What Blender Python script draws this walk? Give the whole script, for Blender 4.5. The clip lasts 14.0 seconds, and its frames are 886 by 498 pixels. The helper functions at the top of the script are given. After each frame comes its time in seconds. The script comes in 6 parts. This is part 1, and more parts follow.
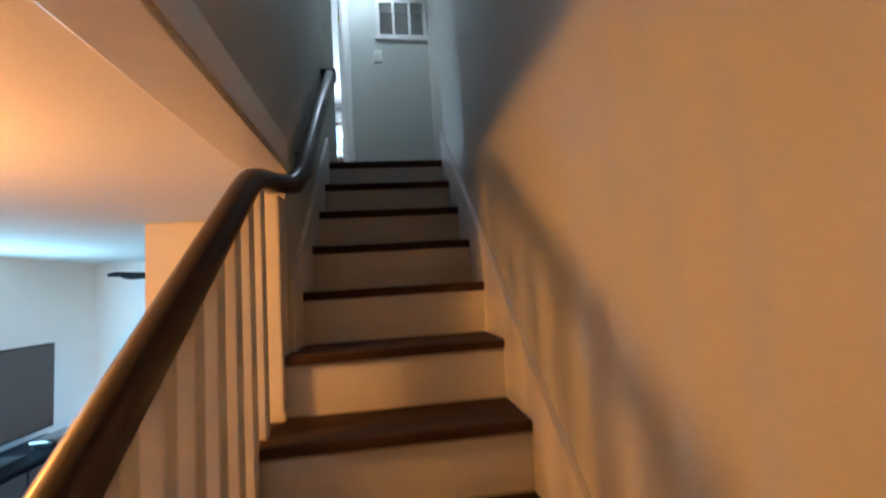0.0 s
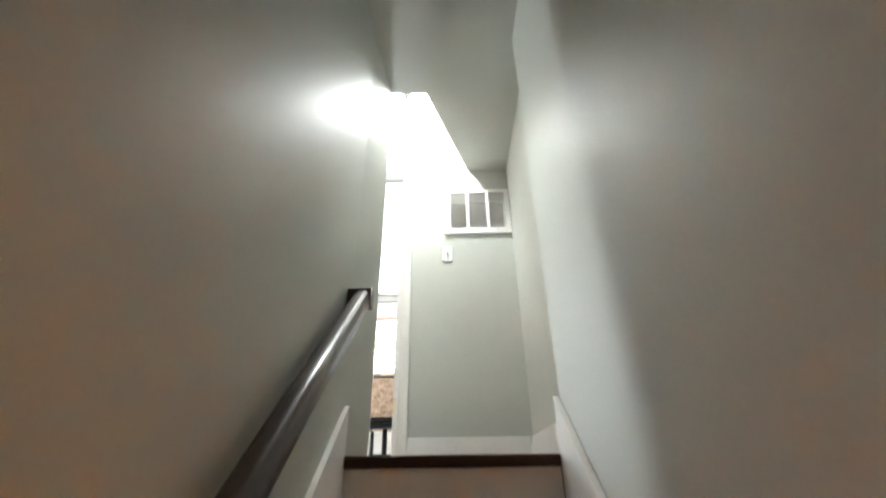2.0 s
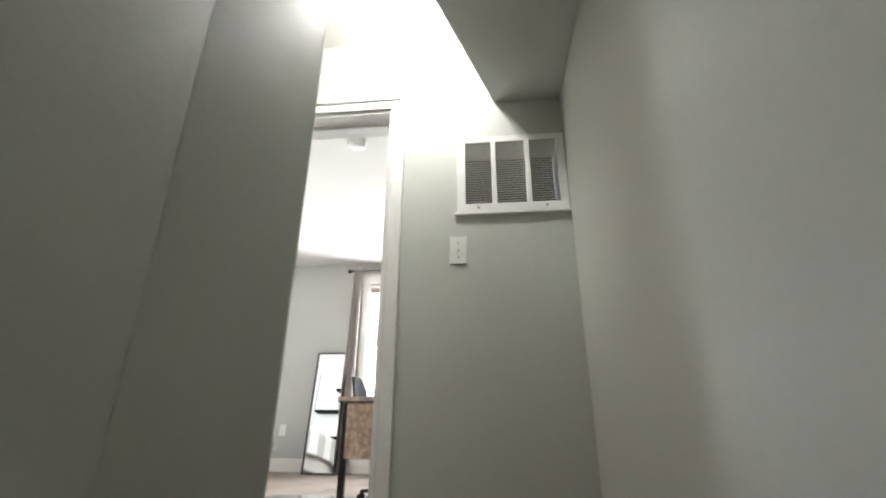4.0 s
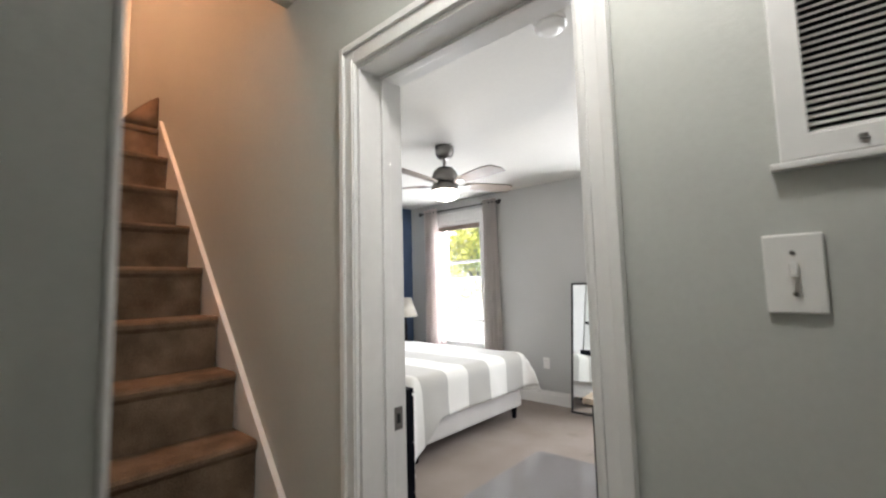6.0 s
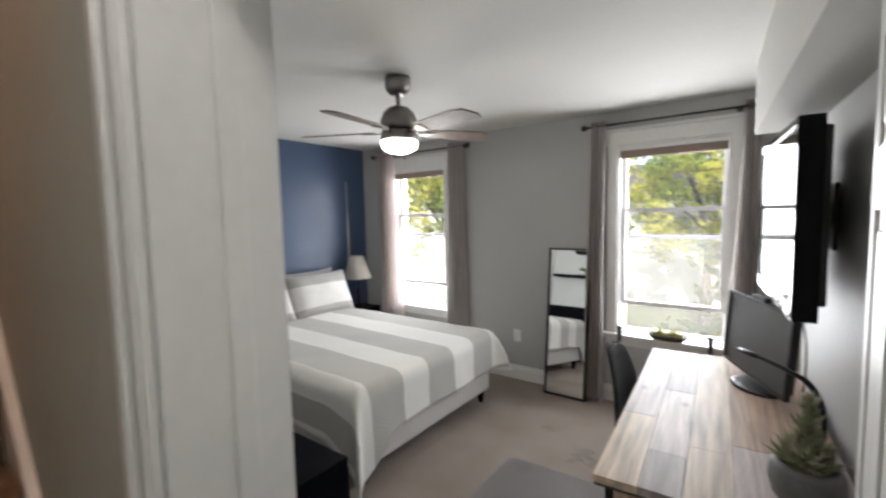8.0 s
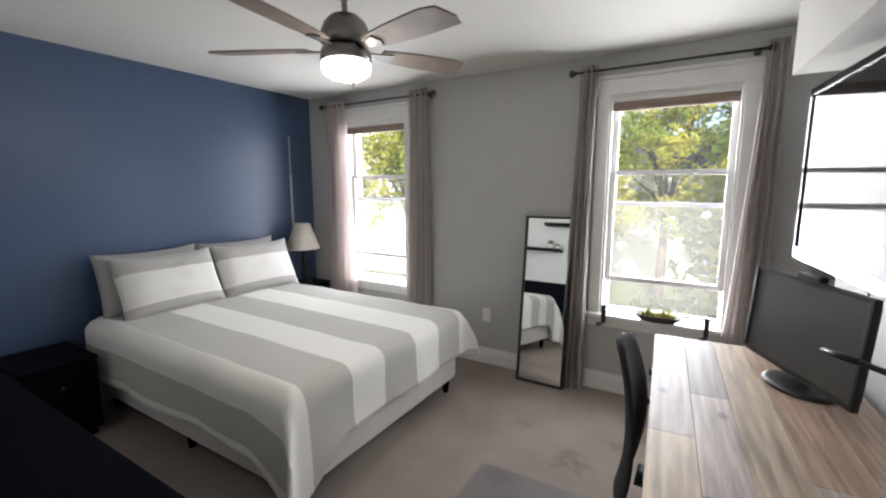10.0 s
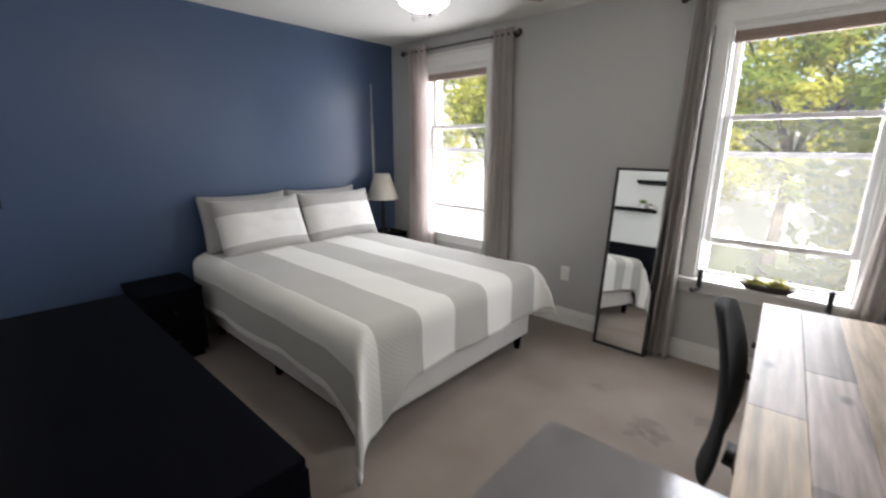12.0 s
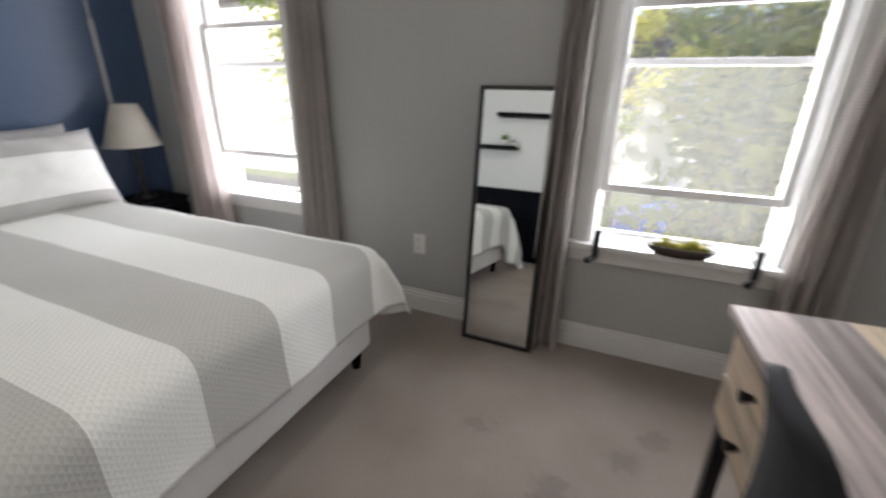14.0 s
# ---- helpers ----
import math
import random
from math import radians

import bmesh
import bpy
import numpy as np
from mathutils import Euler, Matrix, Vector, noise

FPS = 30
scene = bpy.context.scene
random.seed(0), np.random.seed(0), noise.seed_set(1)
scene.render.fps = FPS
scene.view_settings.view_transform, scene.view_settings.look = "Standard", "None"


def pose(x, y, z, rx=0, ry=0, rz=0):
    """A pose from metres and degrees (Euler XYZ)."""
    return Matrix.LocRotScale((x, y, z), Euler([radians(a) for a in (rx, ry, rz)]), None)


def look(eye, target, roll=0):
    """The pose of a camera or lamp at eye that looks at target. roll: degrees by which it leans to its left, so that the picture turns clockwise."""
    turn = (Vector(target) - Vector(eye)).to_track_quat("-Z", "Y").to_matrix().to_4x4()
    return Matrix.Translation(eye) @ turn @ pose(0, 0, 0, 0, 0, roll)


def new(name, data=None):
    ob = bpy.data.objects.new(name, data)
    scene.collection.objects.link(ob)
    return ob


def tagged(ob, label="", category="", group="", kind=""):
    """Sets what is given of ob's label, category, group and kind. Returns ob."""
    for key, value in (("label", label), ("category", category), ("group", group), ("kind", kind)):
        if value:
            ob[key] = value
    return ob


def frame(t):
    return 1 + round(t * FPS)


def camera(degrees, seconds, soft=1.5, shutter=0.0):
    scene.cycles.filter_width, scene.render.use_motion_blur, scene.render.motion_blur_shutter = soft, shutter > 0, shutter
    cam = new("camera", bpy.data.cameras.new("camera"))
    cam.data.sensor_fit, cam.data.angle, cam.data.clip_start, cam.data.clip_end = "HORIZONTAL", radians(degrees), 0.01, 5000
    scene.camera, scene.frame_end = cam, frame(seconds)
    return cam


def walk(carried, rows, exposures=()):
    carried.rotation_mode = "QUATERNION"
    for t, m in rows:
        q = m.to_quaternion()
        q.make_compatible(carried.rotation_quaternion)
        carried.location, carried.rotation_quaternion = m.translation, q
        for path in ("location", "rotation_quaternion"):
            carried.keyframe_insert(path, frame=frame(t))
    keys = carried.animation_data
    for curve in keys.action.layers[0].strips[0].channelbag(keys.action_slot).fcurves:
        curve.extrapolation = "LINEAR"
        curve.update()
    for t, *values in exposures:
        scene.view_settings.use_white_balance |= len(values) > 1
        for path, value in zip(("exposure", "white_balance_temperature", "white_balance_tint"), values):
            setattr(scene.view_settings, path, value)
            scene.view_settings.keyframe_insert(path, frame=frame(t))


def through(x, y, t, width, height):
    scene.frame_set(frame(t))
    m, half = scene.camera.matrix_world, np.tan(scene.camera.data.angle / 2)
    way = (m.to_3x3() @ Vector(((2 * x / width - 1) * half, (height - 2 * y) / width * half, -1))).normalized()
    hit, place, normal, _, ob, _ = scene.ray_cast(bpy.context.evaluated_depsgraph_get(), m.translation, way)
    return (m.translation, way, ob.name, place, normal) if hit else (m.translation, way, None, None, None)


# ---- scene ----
cam = camera(92.2, 14.0, soft=2.2, shutter=0.4)
PATH = [
    (0, (0.027, -2.574, -0.773), (0.293, -0.599, -0.598), -3.6),
    (0.5, (0.035, -2.199, -0.625), (0.208, -0.264, -0.151), -1.1),
    (1, (0.047, -1.891, -0.403), (0.099, -0.037, 0.344), -0.8),
    (1.5, (0.076, -1.661, -0.229), (0.01, 0.11, 0.698), 0.5),
    (2, (0.068, -1.499, -0.056), (0.033, 0.26, 0.895), -0.7),
    (2.2, (0.066, -1.438, 0.022), (-0.014, 0.262, 1.071), 1.5),
    (4.3, (0.186, -0.41, 0.77), (-0.087, 1.47, 1.395), -0.2),
    (4.5, (0.199, -0.327, 0.803), (-0.177, 1.55, 1.383), 0.6),
    (5, (0.205, -0.107, 0.958), (-0.464, 1.743, 1.315), -2.8),
    (5.5, (0.103, 0.055, 1.149), (-1.027, 1.692, 1.363), 0.0),
    (6, (0.075, 0.252, 1.283), (-1.247, 1.743, 1.457), -1.5),
    (6.5, (-0.058, 0.411, 1.392), (-1.463, 1.832, 1.472), -0.4),
    (7, (-0.146, 0.521, 1.486), (-1.454, 2.032, 1.419), -1.5),
    (7.5, (-0.275, 0.661, 1.463), (-1.591, 2.167, 1.449), -0.4),
    (8, (-0.393, 0.86, 1.587), (-1.583, 2.459, 1.431), -1.3),
    (8.2, (-0.414, 0.895, 1.591), (-1.47, 2.581, 1.393), -1.5),
    (10.3, (-0.755, 1.34, 1.475), (-1.79, 3.024, 1.171), 0.2),
    (10.5, (-0.749, 1.349, 1.466), (-1.905, 2.956, 1.182), -0.4),
    (11, (-0.747, 1.365, 1.462), (-2.136, 2.783, 1.222), -0.5),
    (11.5, (-0.764, 1.376, 1.443), (-2.192, 2.741, 1.133), 0.2),
    (12, (-0.759, 1.387, 1.426), (-2.06, 2.831, 0.952), 0.3),
    (12.5, (-0.798, 1.441, 1.42), (-1.831, 3.036, 0.797), -0.3),
    (13, (-0.939, 1.678, 1.377), (-1.612, 3.47, 0.799), -1.1),
    (13.5, (-1.06, 2.014, 1.308), (-1.419, 3.893, 0.724), -1.3),
    (14, (-1.197, 2.449, 1.287), (-1.94, 4.158, 0.562), 0.7),
]
# (seconds, stops, kelvin, tint)
EXPOSURES = [(0.0, 2.55, 4900, 2), (0.5, 2.8, 4350, -7), (1.0, 3.45, 4450, -9), (1.5, 4.05, 5600, 0), (2.2, 4.2, 6300, 7), (4.5, 2.45, 6500, 11), (5.5, 2.3, 6450, 13), (6.5, 1.95, 6500, 13), (7.5, 1.55, 6500, 13), (8.2, 1.3, 6550, 13), (10.5, 1.35, 6500, 14), (12.5, 1.35, 6550, 14), (14.0, 1.15, 6500, 14)]
walk(cam, [(t, look(eye, target, roll)) for t, eye, target, roll in PATH], EXPOSURES)

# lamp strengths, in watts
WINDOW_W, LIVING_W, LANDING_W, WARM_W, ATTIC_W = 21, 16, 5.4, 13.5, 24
# unseen ceiling lamp, placed from the baluster shadows on the stair wall
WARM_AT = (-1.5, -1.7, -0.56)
LAMP_X, LAMP_Y = -0.12, 0.72

# ---------------------------------------------------------------- light
world = bpy.data.worlds.new("sky")
scene.world = world
world.use_nodes = True
wn = world.node_tree
sky = wn.nodes.new("ShaderNodeTexSky")
sky.sky_type = "NISHITA"
sky.sun_disc = False
sky.sun_elevation = radians(48)
sky.sun_rotation = radians(150)
wn.nodes["Background"].inputs["Strength"].default_value = 0.13
wn.links.new(sky.outputs["Color"], wn.nodes["Background"].inputs["Color"])


def lamp(name, kind, m, energy, color, **more):
    data = bpy.data.lights.new(name, kind)
    data.energy, data.color = energy, color
    if "size" in more:
        data.shape, data.size, data.size_y = "RECTANGLE", more["size"], more["size_y"]
    if "radius" in more:
        data.shadow_soft_size = more["radius"]
    if "angle" in more:
        data.angle = more["angle"]
    ob = new(name, data)
    ob.matrix_world = m
    return ob


lamp("sun", "SUN", look((2, -6, 9), (-1, 9, 0)), 4.3, (1.0, 0.93, 0.80), angle=radians(0.6))
# area lamps for daylight at the bedroom windows and the added living room window
lamp("window_daylight", "AREA", look((-3.425, 4.706, 1.355), (-3.425, 0, 1.355)), WINDOW_W * 0.85, (0.93, 0.97, 1.0), size=0.68, size_y=1.48)
lamp("window_daylight", "AREA", look((-0.945, 4.706, 1.355), (-0.945, 0, 1.355)), WINDOW_W, (0.93, 0.97, 1.0), size=0.7, size_y=1.5)
lamp("window_daylight", "AREA", look((-3.27, 0.75, -1.3), (-1.4, 1.9, -1.5)), LIVING_W, (0.55, 0.88, 1.0), size=0.9, size_y=1.3)
lamp("fan_bulb", "POINT", pose(-2.1, 2.75, 1.985), 2.0, (1.0, 0.93, 0.8), radius=0.05)
lamp("landing_bulb", "POINT", pose(LAMP_X, LAMP_Y, 2.325), LANDING_W, (1.0, 0.99, 0.95), radius=0.07)
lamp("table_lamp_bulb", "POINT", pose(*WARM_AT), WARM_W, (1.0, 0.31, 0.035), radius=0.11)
lamp("attic_bulb", "POINT", pose(-2.2, 0.55, 4.3), ATTIC_W, (1.0, 0.50, 0.28), radius=0.06)


# ---------------------------------------------------------------- materials
def material(name, color, rough=0.6, metal=0.0, vary=0.12, scale=3.0, bump=0.0, bump_scale=60.0, stretch=(1, 1, 1), tone=None, spec=0.5, coat=0.0):
    """A surface with colour variation at two scales and a fine relief."""
    m = bpy.data.materials.new(name)
    m.use_nodes = True
    n, l = m.node_tree.nodes, m.node_tree.links
    b = n["Principled BSDF"]
    b.inputs["Roughness"].default_value, b.inputs["Metallic"].default_value = rough, metal
    b.inputs["Specular IOR Level"].default_value, b.inputs["Coat Weight"].default_value = spec, coat
    at = n.new("ShaderNodeTexCoord")
    mp = n.new("ShaderNodeMapping")
    mp.inputs["Scale"].default_value = stretch
    l.new(at.outputs["Object"], mp.inputs["Vector"])
    big, small = n.new("ShaderNodeTexNoise"), n.new("ShaderNodeTexNoise")
    big.inputs["Scale"].default_value, big.inputs["Detail"].default_value = scale, 4
    small.inputs["Scale"].default_value, small.inputs["Detail"].default_value = bump_scale, 3
    for node in (big, small):
        l.new(mp.outputs["Vector"], node.inputs["Vector"])
    ramp = n.new("ShaderNodeValToRGB")
    c = Vector(color)
    other = Vector(tone) if tone else c * (1 - vary)
    ramp.color_ramp.elements[0].position, ramp.color_ramp.elements[1].position = 0.35, 0.68
    ramp.color_ramp.elements[0].color = (*other, 1)
    ramp.color_ramp.elements[1].color = (*c, 1)
    l.new(big.outputs["Fac"], ramp.inputs["Fac"])
    mix = n.new("ShaderNodeMix")
    mix.data_type, mix.blend_type = "RGBA", "MULTIPLY"
    mix.inputs[0].default_value = 1.0
    grain = n.new("ShaderNodeMapRange")
    grain.inputs["From Min"].default_value, grain.inputs["From Max"].default_value = 0.3, 0.7
    grain.inputs["To Min"].default_value, grain.inputs["To Max"].default_value = 1 - vary * 0.8, 1.0
    l.new(small.outputs["Fac"], grain.inputs["Value"])
    l.new(ramp.outputs["Color"], mix.inputs[6])
    l.new(grain.outputs["Result"], mix.inputs[7])
    l.new(mix.outputs[2], b.inputs["Base Color"])
    if bump:
        bn = n.new("ShaderNodeBump")
        bn.inputs["Strength"].default_value, bn.inputs["Distance"].default_value = bump, 0.004
        l.new(small.outputs["Fac"], bn.inputs["Height"])
        l.new(bn.outputs["Normal"], b.inputs["Normal"])
    return m


def glowing(name, color, strength):
    m = bpy.data.materials.new(name)
    m.use_nodes = True
    b = m.node_tree.nodes["Principled BSDF"]
    b.inputs["Base Color"].default_value = (0.9, 0.9, 0.88, 1)
    b.inputs["Emission Color"].default_value, b.inputs["Emission Strength"].default_value = (*color, 1), strength
    return m


def striped(name, light, dark, edges, period=None, rough=0.85, bump_scale=150.0, bump=0.35, stitch=22.0):
    """Woven cloth with bands across V of the UV map: dark between the pairs of edges; quilting relief."""
    m = bpy.data.materials.new(name)
    m.use_nodes = True
    n, l = m.node_tree.nodes, m.node_tree.links
    b = n["Principled BSDF"]
    b.inputs["Roughness"].default_value = rough
    b.inputs["Sheen Weight"].default_value = 0.2
    uv = n.new("ShaderNodeUVMap")
    uv.uv_map = "UVMap"
    sep = n.new("ShaderNodeSeparateXYZ")
    l.new(uv.outputs["UV"], sep.inputs["Vector"])
    ramp = n.new("ShaderNodeValToRGB")
    ramp.color_ramp.interpolation = "CONSTANT"
    e = ramp.color_ramp.elements
    e[0].position, e[0].color = 0.0, (*light, 1)
    e[1].position, e[1].color = edges[0], (*dark, 1)
    for k, x in enumerate(edges[1:]):
        el = e.new(x)
        el.color = (*(light if k % 2 == 0 else dark), 1)
    l.new(sep.outputs["Y"], ramp.inputs["Fac"])
    weave = n.new("ShaderNodeTexNoise")
    weave.inputs["Scale"].default_value = bump_scale
    at = n.new("ShaderNodeTexCoord")
    l.new(at.outputs["Object"], weave.inputs["Vector"])
    lines = []
    for turn in (40, -40):
        mp = n.new("ShaderNodeMapping")
        mp.inputs["Rotation"].default_value = (0, 0, radians(turn))
        l.new(uv.outputs["UV"], mp.inputs["Vector"])
        wv = n.new("ShaderNodeTexWave")
        wv.inputs["Scale"].default_value, wv.inputs["Distortion"].default_value = stitch, 0.5
        wv.wave_profile = "TRI"
        l.new(mp.outputs["Vector"], wv.inputs["Vector"])
        lines.append(wv.outputs["Fac"])
    quilt = n.new("ShaderNodeMath")
    quilt.operation = "MAXIMUM"
    l.new(lines[0], quilt.inputs[0])
    l.new(lines[1], quilt.inputs[1])
    mul = n.new("ShaderNodeMix")
    mul.data_type, mul.blend_type = "RGBA", "MULTIPLY"
    mul.inputs[0].default_value = 1
    mr = n.new("ShaderNodeMapRange")
    mr.inputs["To Min"].default_value, mr.inputs["To Max"].default_value = 0.9, 1.06
    l.new(weave.outputs["Fac"], mr.inputs["Value"])
    l.new(ramp.outputs["Color"], mul.inputs[6])
    l.new(mr.outputs["Result"], mul.inputs[7])
    l.new(mul.outputs[2], b.inputs["Base Color"])
    add = n.new("ShaderNodeMath")
    add.operation = "ADD"
    l.new(weave.outputs["Fac"], add.inputs[0])
    l.new(quilt.outputs["Value"], add.inputs[1])
    bn = n.new("ShaderNodeBump")
    bn.inputs["Strength"].default_value, bn.inputs["Distance"].default_value = bump, 0.006
    l.new(add.outputs["Value"], bn.inputs["Height"])
    l.new(bn.outputs["Normal"], b.inputs["Normal"])
    return m


def plank_wood(name, color, tone):
    """Printed weathered boards: grain along Y, dark streaks and knots, a change of tone from board to board."""
    m = material(name, color, spec=0.3, rough=0.46, vary=0.2, scale=4, bump=0.12, bump_scale=30, stretch=(7, 0.5, 7), tone=tone)
    n, l = m.node_tree.nodes, m.node_tree.links
    b = n["Principled BSDF"]
    info = n.new("ShaderNodeObjectInfo")
    shift = n.new("ShaderNodeMapRange")
    shift.inputs["To Min"].default_value, shift.inputs["To Max"].default_value = 0.86, 1.12
    l.new(info.outputs["Random"], shift.inputs["Value"])
    # cathedral grain: long rings that drift across the board
    at, mp, ring = n.new("ShaderNodeTexCoord"), n.new("ShaderNodeMapping"), n.new("ShaderNodeTexWave")
    mp.inputs["Scale"].default_value = (1.0, 0.09, 1.0)
    ring.inputs["Scale"].default_value, ring.inputs["Distortion"].default_value = 8.0, 14.0
    ring.inputs["Detail"].default_value, ring.inputs["Detail Scale"].default_value = 3.0, 1.2
    l.new(at.outputs["Object"], mp.inputs["Vector"])
    l.new(mp.outputs["Vector"], ring.inputs["Vector"])
    fade = n.new("ShaderNodeMapRange")
    fade.inputs["To Min"].default_value, fade.inputs["To Max"].default_value = 0.84, 1.06
    l.new(ring.outputs["Fac"], fade.inputs["Value"])
    # weathered streaks along the board and a few dark knots
    long, streak, dark = n.new("ShaderNodeMapping"), n.new("ShaderNodeTexNoise"), n.new("ShaderNodeMapRange")
    long.inputs["Scale"].default_value = (14.0, 1.1, 14.0)
    streak.inputs["Scale"].default_value, streak.inputs["Detail"].default_value = 2.2, 6
    dark.inputs["From Min"].default_value, dark.inputs["From Max"].default_value = 0.34, 0.55
    dark.inputs["To Min"].default_value, dark.inputs["To Max"].default_value = 0.68, 1.08
    l.new(at.outputs["Object"], long.inputs["Vector"])
    l.new(long.outputs["Vector"], streak.inputs["Vector"])
    l.new(streak.outputs["Fac"], dark.inputs["Value"])
    oval, knot, spot = n.new("ShaderNodeMapping"), n.new("ShaderNodeTexVoronoi"), n.new("ShaderNodeMapRange")
    oval.inputs["Scale"].default_value = (5.0, 2.6, 0.01)
    knot.inputs["Scale"].default_value = 1.0
    spot.inputs["From Min"].default_value, spot.inputs["From Max"].default_value = 0.035, 0.10
    spot.inputs["To Min"].default_value, spot.inputs["To Max"].default_value = 0.42, 1.0
    l.new(at.outputs["Object"], oval.inputs["Vector"])
    l.new(oval.outputs["Vector"], knot.inputs["Vector"])
    l.new(knot.outputs["Distance"], spot.inputs["Value"])
    color_in = b.inputs["Base Color"].links[0].from_socket
    for factor in (shift, fade, dark, spot):
        mul = n.new("ShaderNodeMix")
        mul.data_type, mul.blend_type = "RGBA", "MULTIPLY"
        mul.inputs[0].default_value = 1
        l.new(color_in, mul.inputs[6])
        l.new(factor.outputs["Result"], mul.inputs[7])
        color_in = mul.outputs[2]
    l.new(color_in, b.inputs["Base Color"])
    return m


def glassy(name, rough=0.0, tint=(1, 1, 1), clear=0.96, gloss=0.03, veil=0.0):
    """A thin pane: mostly clear, with some mirror gloss; a translucent share imitates glare."""
    m = bpy.data.materials.new(name)
    m.use_nodes = True
    n, l = m.node_tree.nodes, m.node_tree.links
    n.remove(n["Principled BSDF"])
    t, g, mix, lw = n.new("ShaderNodeBsdfTransparent"), n.new("ShaderNodeBsdfGlossy"), n.new("ShaderNodeMixShader"), n.new("ShaderNodeLayerWeight")
    fr = n.new("ShaderNodeMath")
    fr.operation = "POWER"
    fr.inputs[1].default_value = 4.0
    lift = n.new("ShaderNodeMath")
    lift.operation, lift.use_clamp = "MULTIPLY_ADD", True
    lift.inputs[1].default_value, lift.inputs[2].default_value = 0.7, gloss
    t.inputs["Color"].default_value = (*[clear * c for c in tint], 1)
    g.inputs["Roughness"].default_value = rough
    l.new(lw.outputs["Facing"], fr.inputs[0])
    l.new(fr.outputs["Value"], lift.inputs[0])
    l.new(lift.outputs["Value"], mix.inputs["Fac"])
    l.new(t.outputs["BSDF"], mix.inputs[1])
    l.new(g.outputs["BSDF"], mix.inputs[2])
    last = mix.outputs["Shader"]
    # translucent layer puts the glare that washes out the view into the glass
    if veil:
        haze, over = n.new("ShaderNodeBsdfTranslucent"), n.new("ShaderNodeMixShader")
        haze.inputs["Color"].default_value = (0.85, 0.84, 0.8, 1)
        over.inputs["Fac"].default_value = veil
        l.new(last, over.inputs[1])
        l.new(haze.outputs["BSDF"], over.inputs[2])
        last = over.outputs["Shader"]
    l.new(last, n["Material Output"].inputs["Surface"])
    return m


def mesh_screen(name):
    """Pale insect screen: mostly open, with thin thread that scatters daylight."""
    m = bpy.data.materials.new(name)
    m.use_nodes = True
    n, l = m.node_tree.nodes, m.node_tree.links
    n.remove(n["Principled BSDF"])
    t, d, mix = n.new("ShaderNodeBsdfTransparent"), n.new("ShaderNodeBsdfTranslucent"), n.new("ShaderNodeMixShader")
    d.inputs["Color"].default_value = (0.85, 0.81, 0.75, 1)
    mix.inputs["Fac"].default_value = 0.024
    l.new(t.outputs["BSDF"], mix.inputs[1])
    l.new(d.outputs["BSDF"], mix.inputs[2])
    l.new(mix.outputs["Shader"], n["Material Output"].inputs["Surface"])
    return m


def cloth(name, color, through=0.25, rough=0.9, wave=0.0):
    """Curtain cloth: lets some light through, fine woven rows."""
    m = material(name, color, rough=rough, vary=0.14, scale=6, bump=0.4, bump_scale=150)
    n, l = m.node_tree.nodes, m.node_tree.links
    b = n["Principled BSDF"]
    tr, mix = n.new("ShaderNodeBsdfTranslucent"), n.new("ShaderNodeMixShader")
    tr.inputs["Color"].default_value = (*color, 1)
    mix.inputs["Fac"].default_value = through
    l.new(b.outputs["BSDF"], mix.inputs[1])
    l.new(tr.outputs["BSDF"], mix.inputs[2])
    l.new(mix.outputs["Shader"], n["Material Output"].inputs["Surface"])
    if wave:
        wv = n.new("ShaderNodeTexWave")
        wv.bands_direction = "Z"
        wv.inputs["Scale"].default_value = wave
        wv.inputs["Distortion"].default_value = 0.6
        at = n.new("ShaderNodeTexCoord")
        l.new(at.outputs["Object"], wv.inputs["Vector"])
        mul = n.new("ShaderNodeMix")
        mul.data_type, mul.blend_type = "RGBA", "MULTIPLY"
        mul.inputs[0].default_value = 0.2
        l.new(b.inputs["Base Color"].links[0].from_socket, mul.inputs[6])
        l.new(wv.outputs["Color"], mul.inputs[7])
        l.new(mul.outputs[2], b.inputs["Base Color"])
    return m


def leafy(name, color, tone):
    m = material(name, color, rough=0.5, vary=0.3, scale=0.9, tone=tone)
    n, l = m.node_tree.nodes, m.node_tree.links
    b = n["Principled BSDF"]
    tr, mix = n.new("ShaderNodeBsdfTranslucent"), n.new("ShaderNodeMixShader")
    tr.inputs["Color"].default_value = (color[0] * 1.6, color[1] * 1.5, color[2], 1)
    mix.inputs["Fac"].default_value = 0.4
    l.new(b.outputs["BSDF"], mix.inputs[1])
    l.new(tr.outputs["BSDF"], mix.inputs[2])
    l.new(mix.outputs["Shader"], n["Material Output"].inputs["Surface"])
    return m


SAGE = material("sage_wall_paint", (0.50, 0.51, 0.475), rough=0.55, vary=0.05, scale=1.2, bump=0.12, bump_scale=90, spec=0.35)
GREY = material("light_grey_wall_paint", (0.46, 0.46, 0.45), rough=0.5, vary=0.05, scale=1.3, bump=0.12, bump_scale=90)
BLUE = material("navy_blue_wall_paint", (0.062, 0.100, 0.185), rough=0.36, vary=0.08, scale=1.3, bump=0.12, bump_scale=80)
PALE = material("pale_wall_paint", (0.72, 0.72, 0.69), rough=0.6, vary=0.05, scale=1.1, bump=0.1, bump_scale=90)
CEILING = material("white_ceiling_paint", (0.68, 0.665, 0.625), rough=0.75, vary=0.04, scale=1.0, bump=0.2, bump_scale=50)
TRIM = material("white_gloss_trim_paint", (0.78, 0.77, 0.75), rough=0.32, vary=0.05, scale=4, bump=0.05, bump_scale=30)
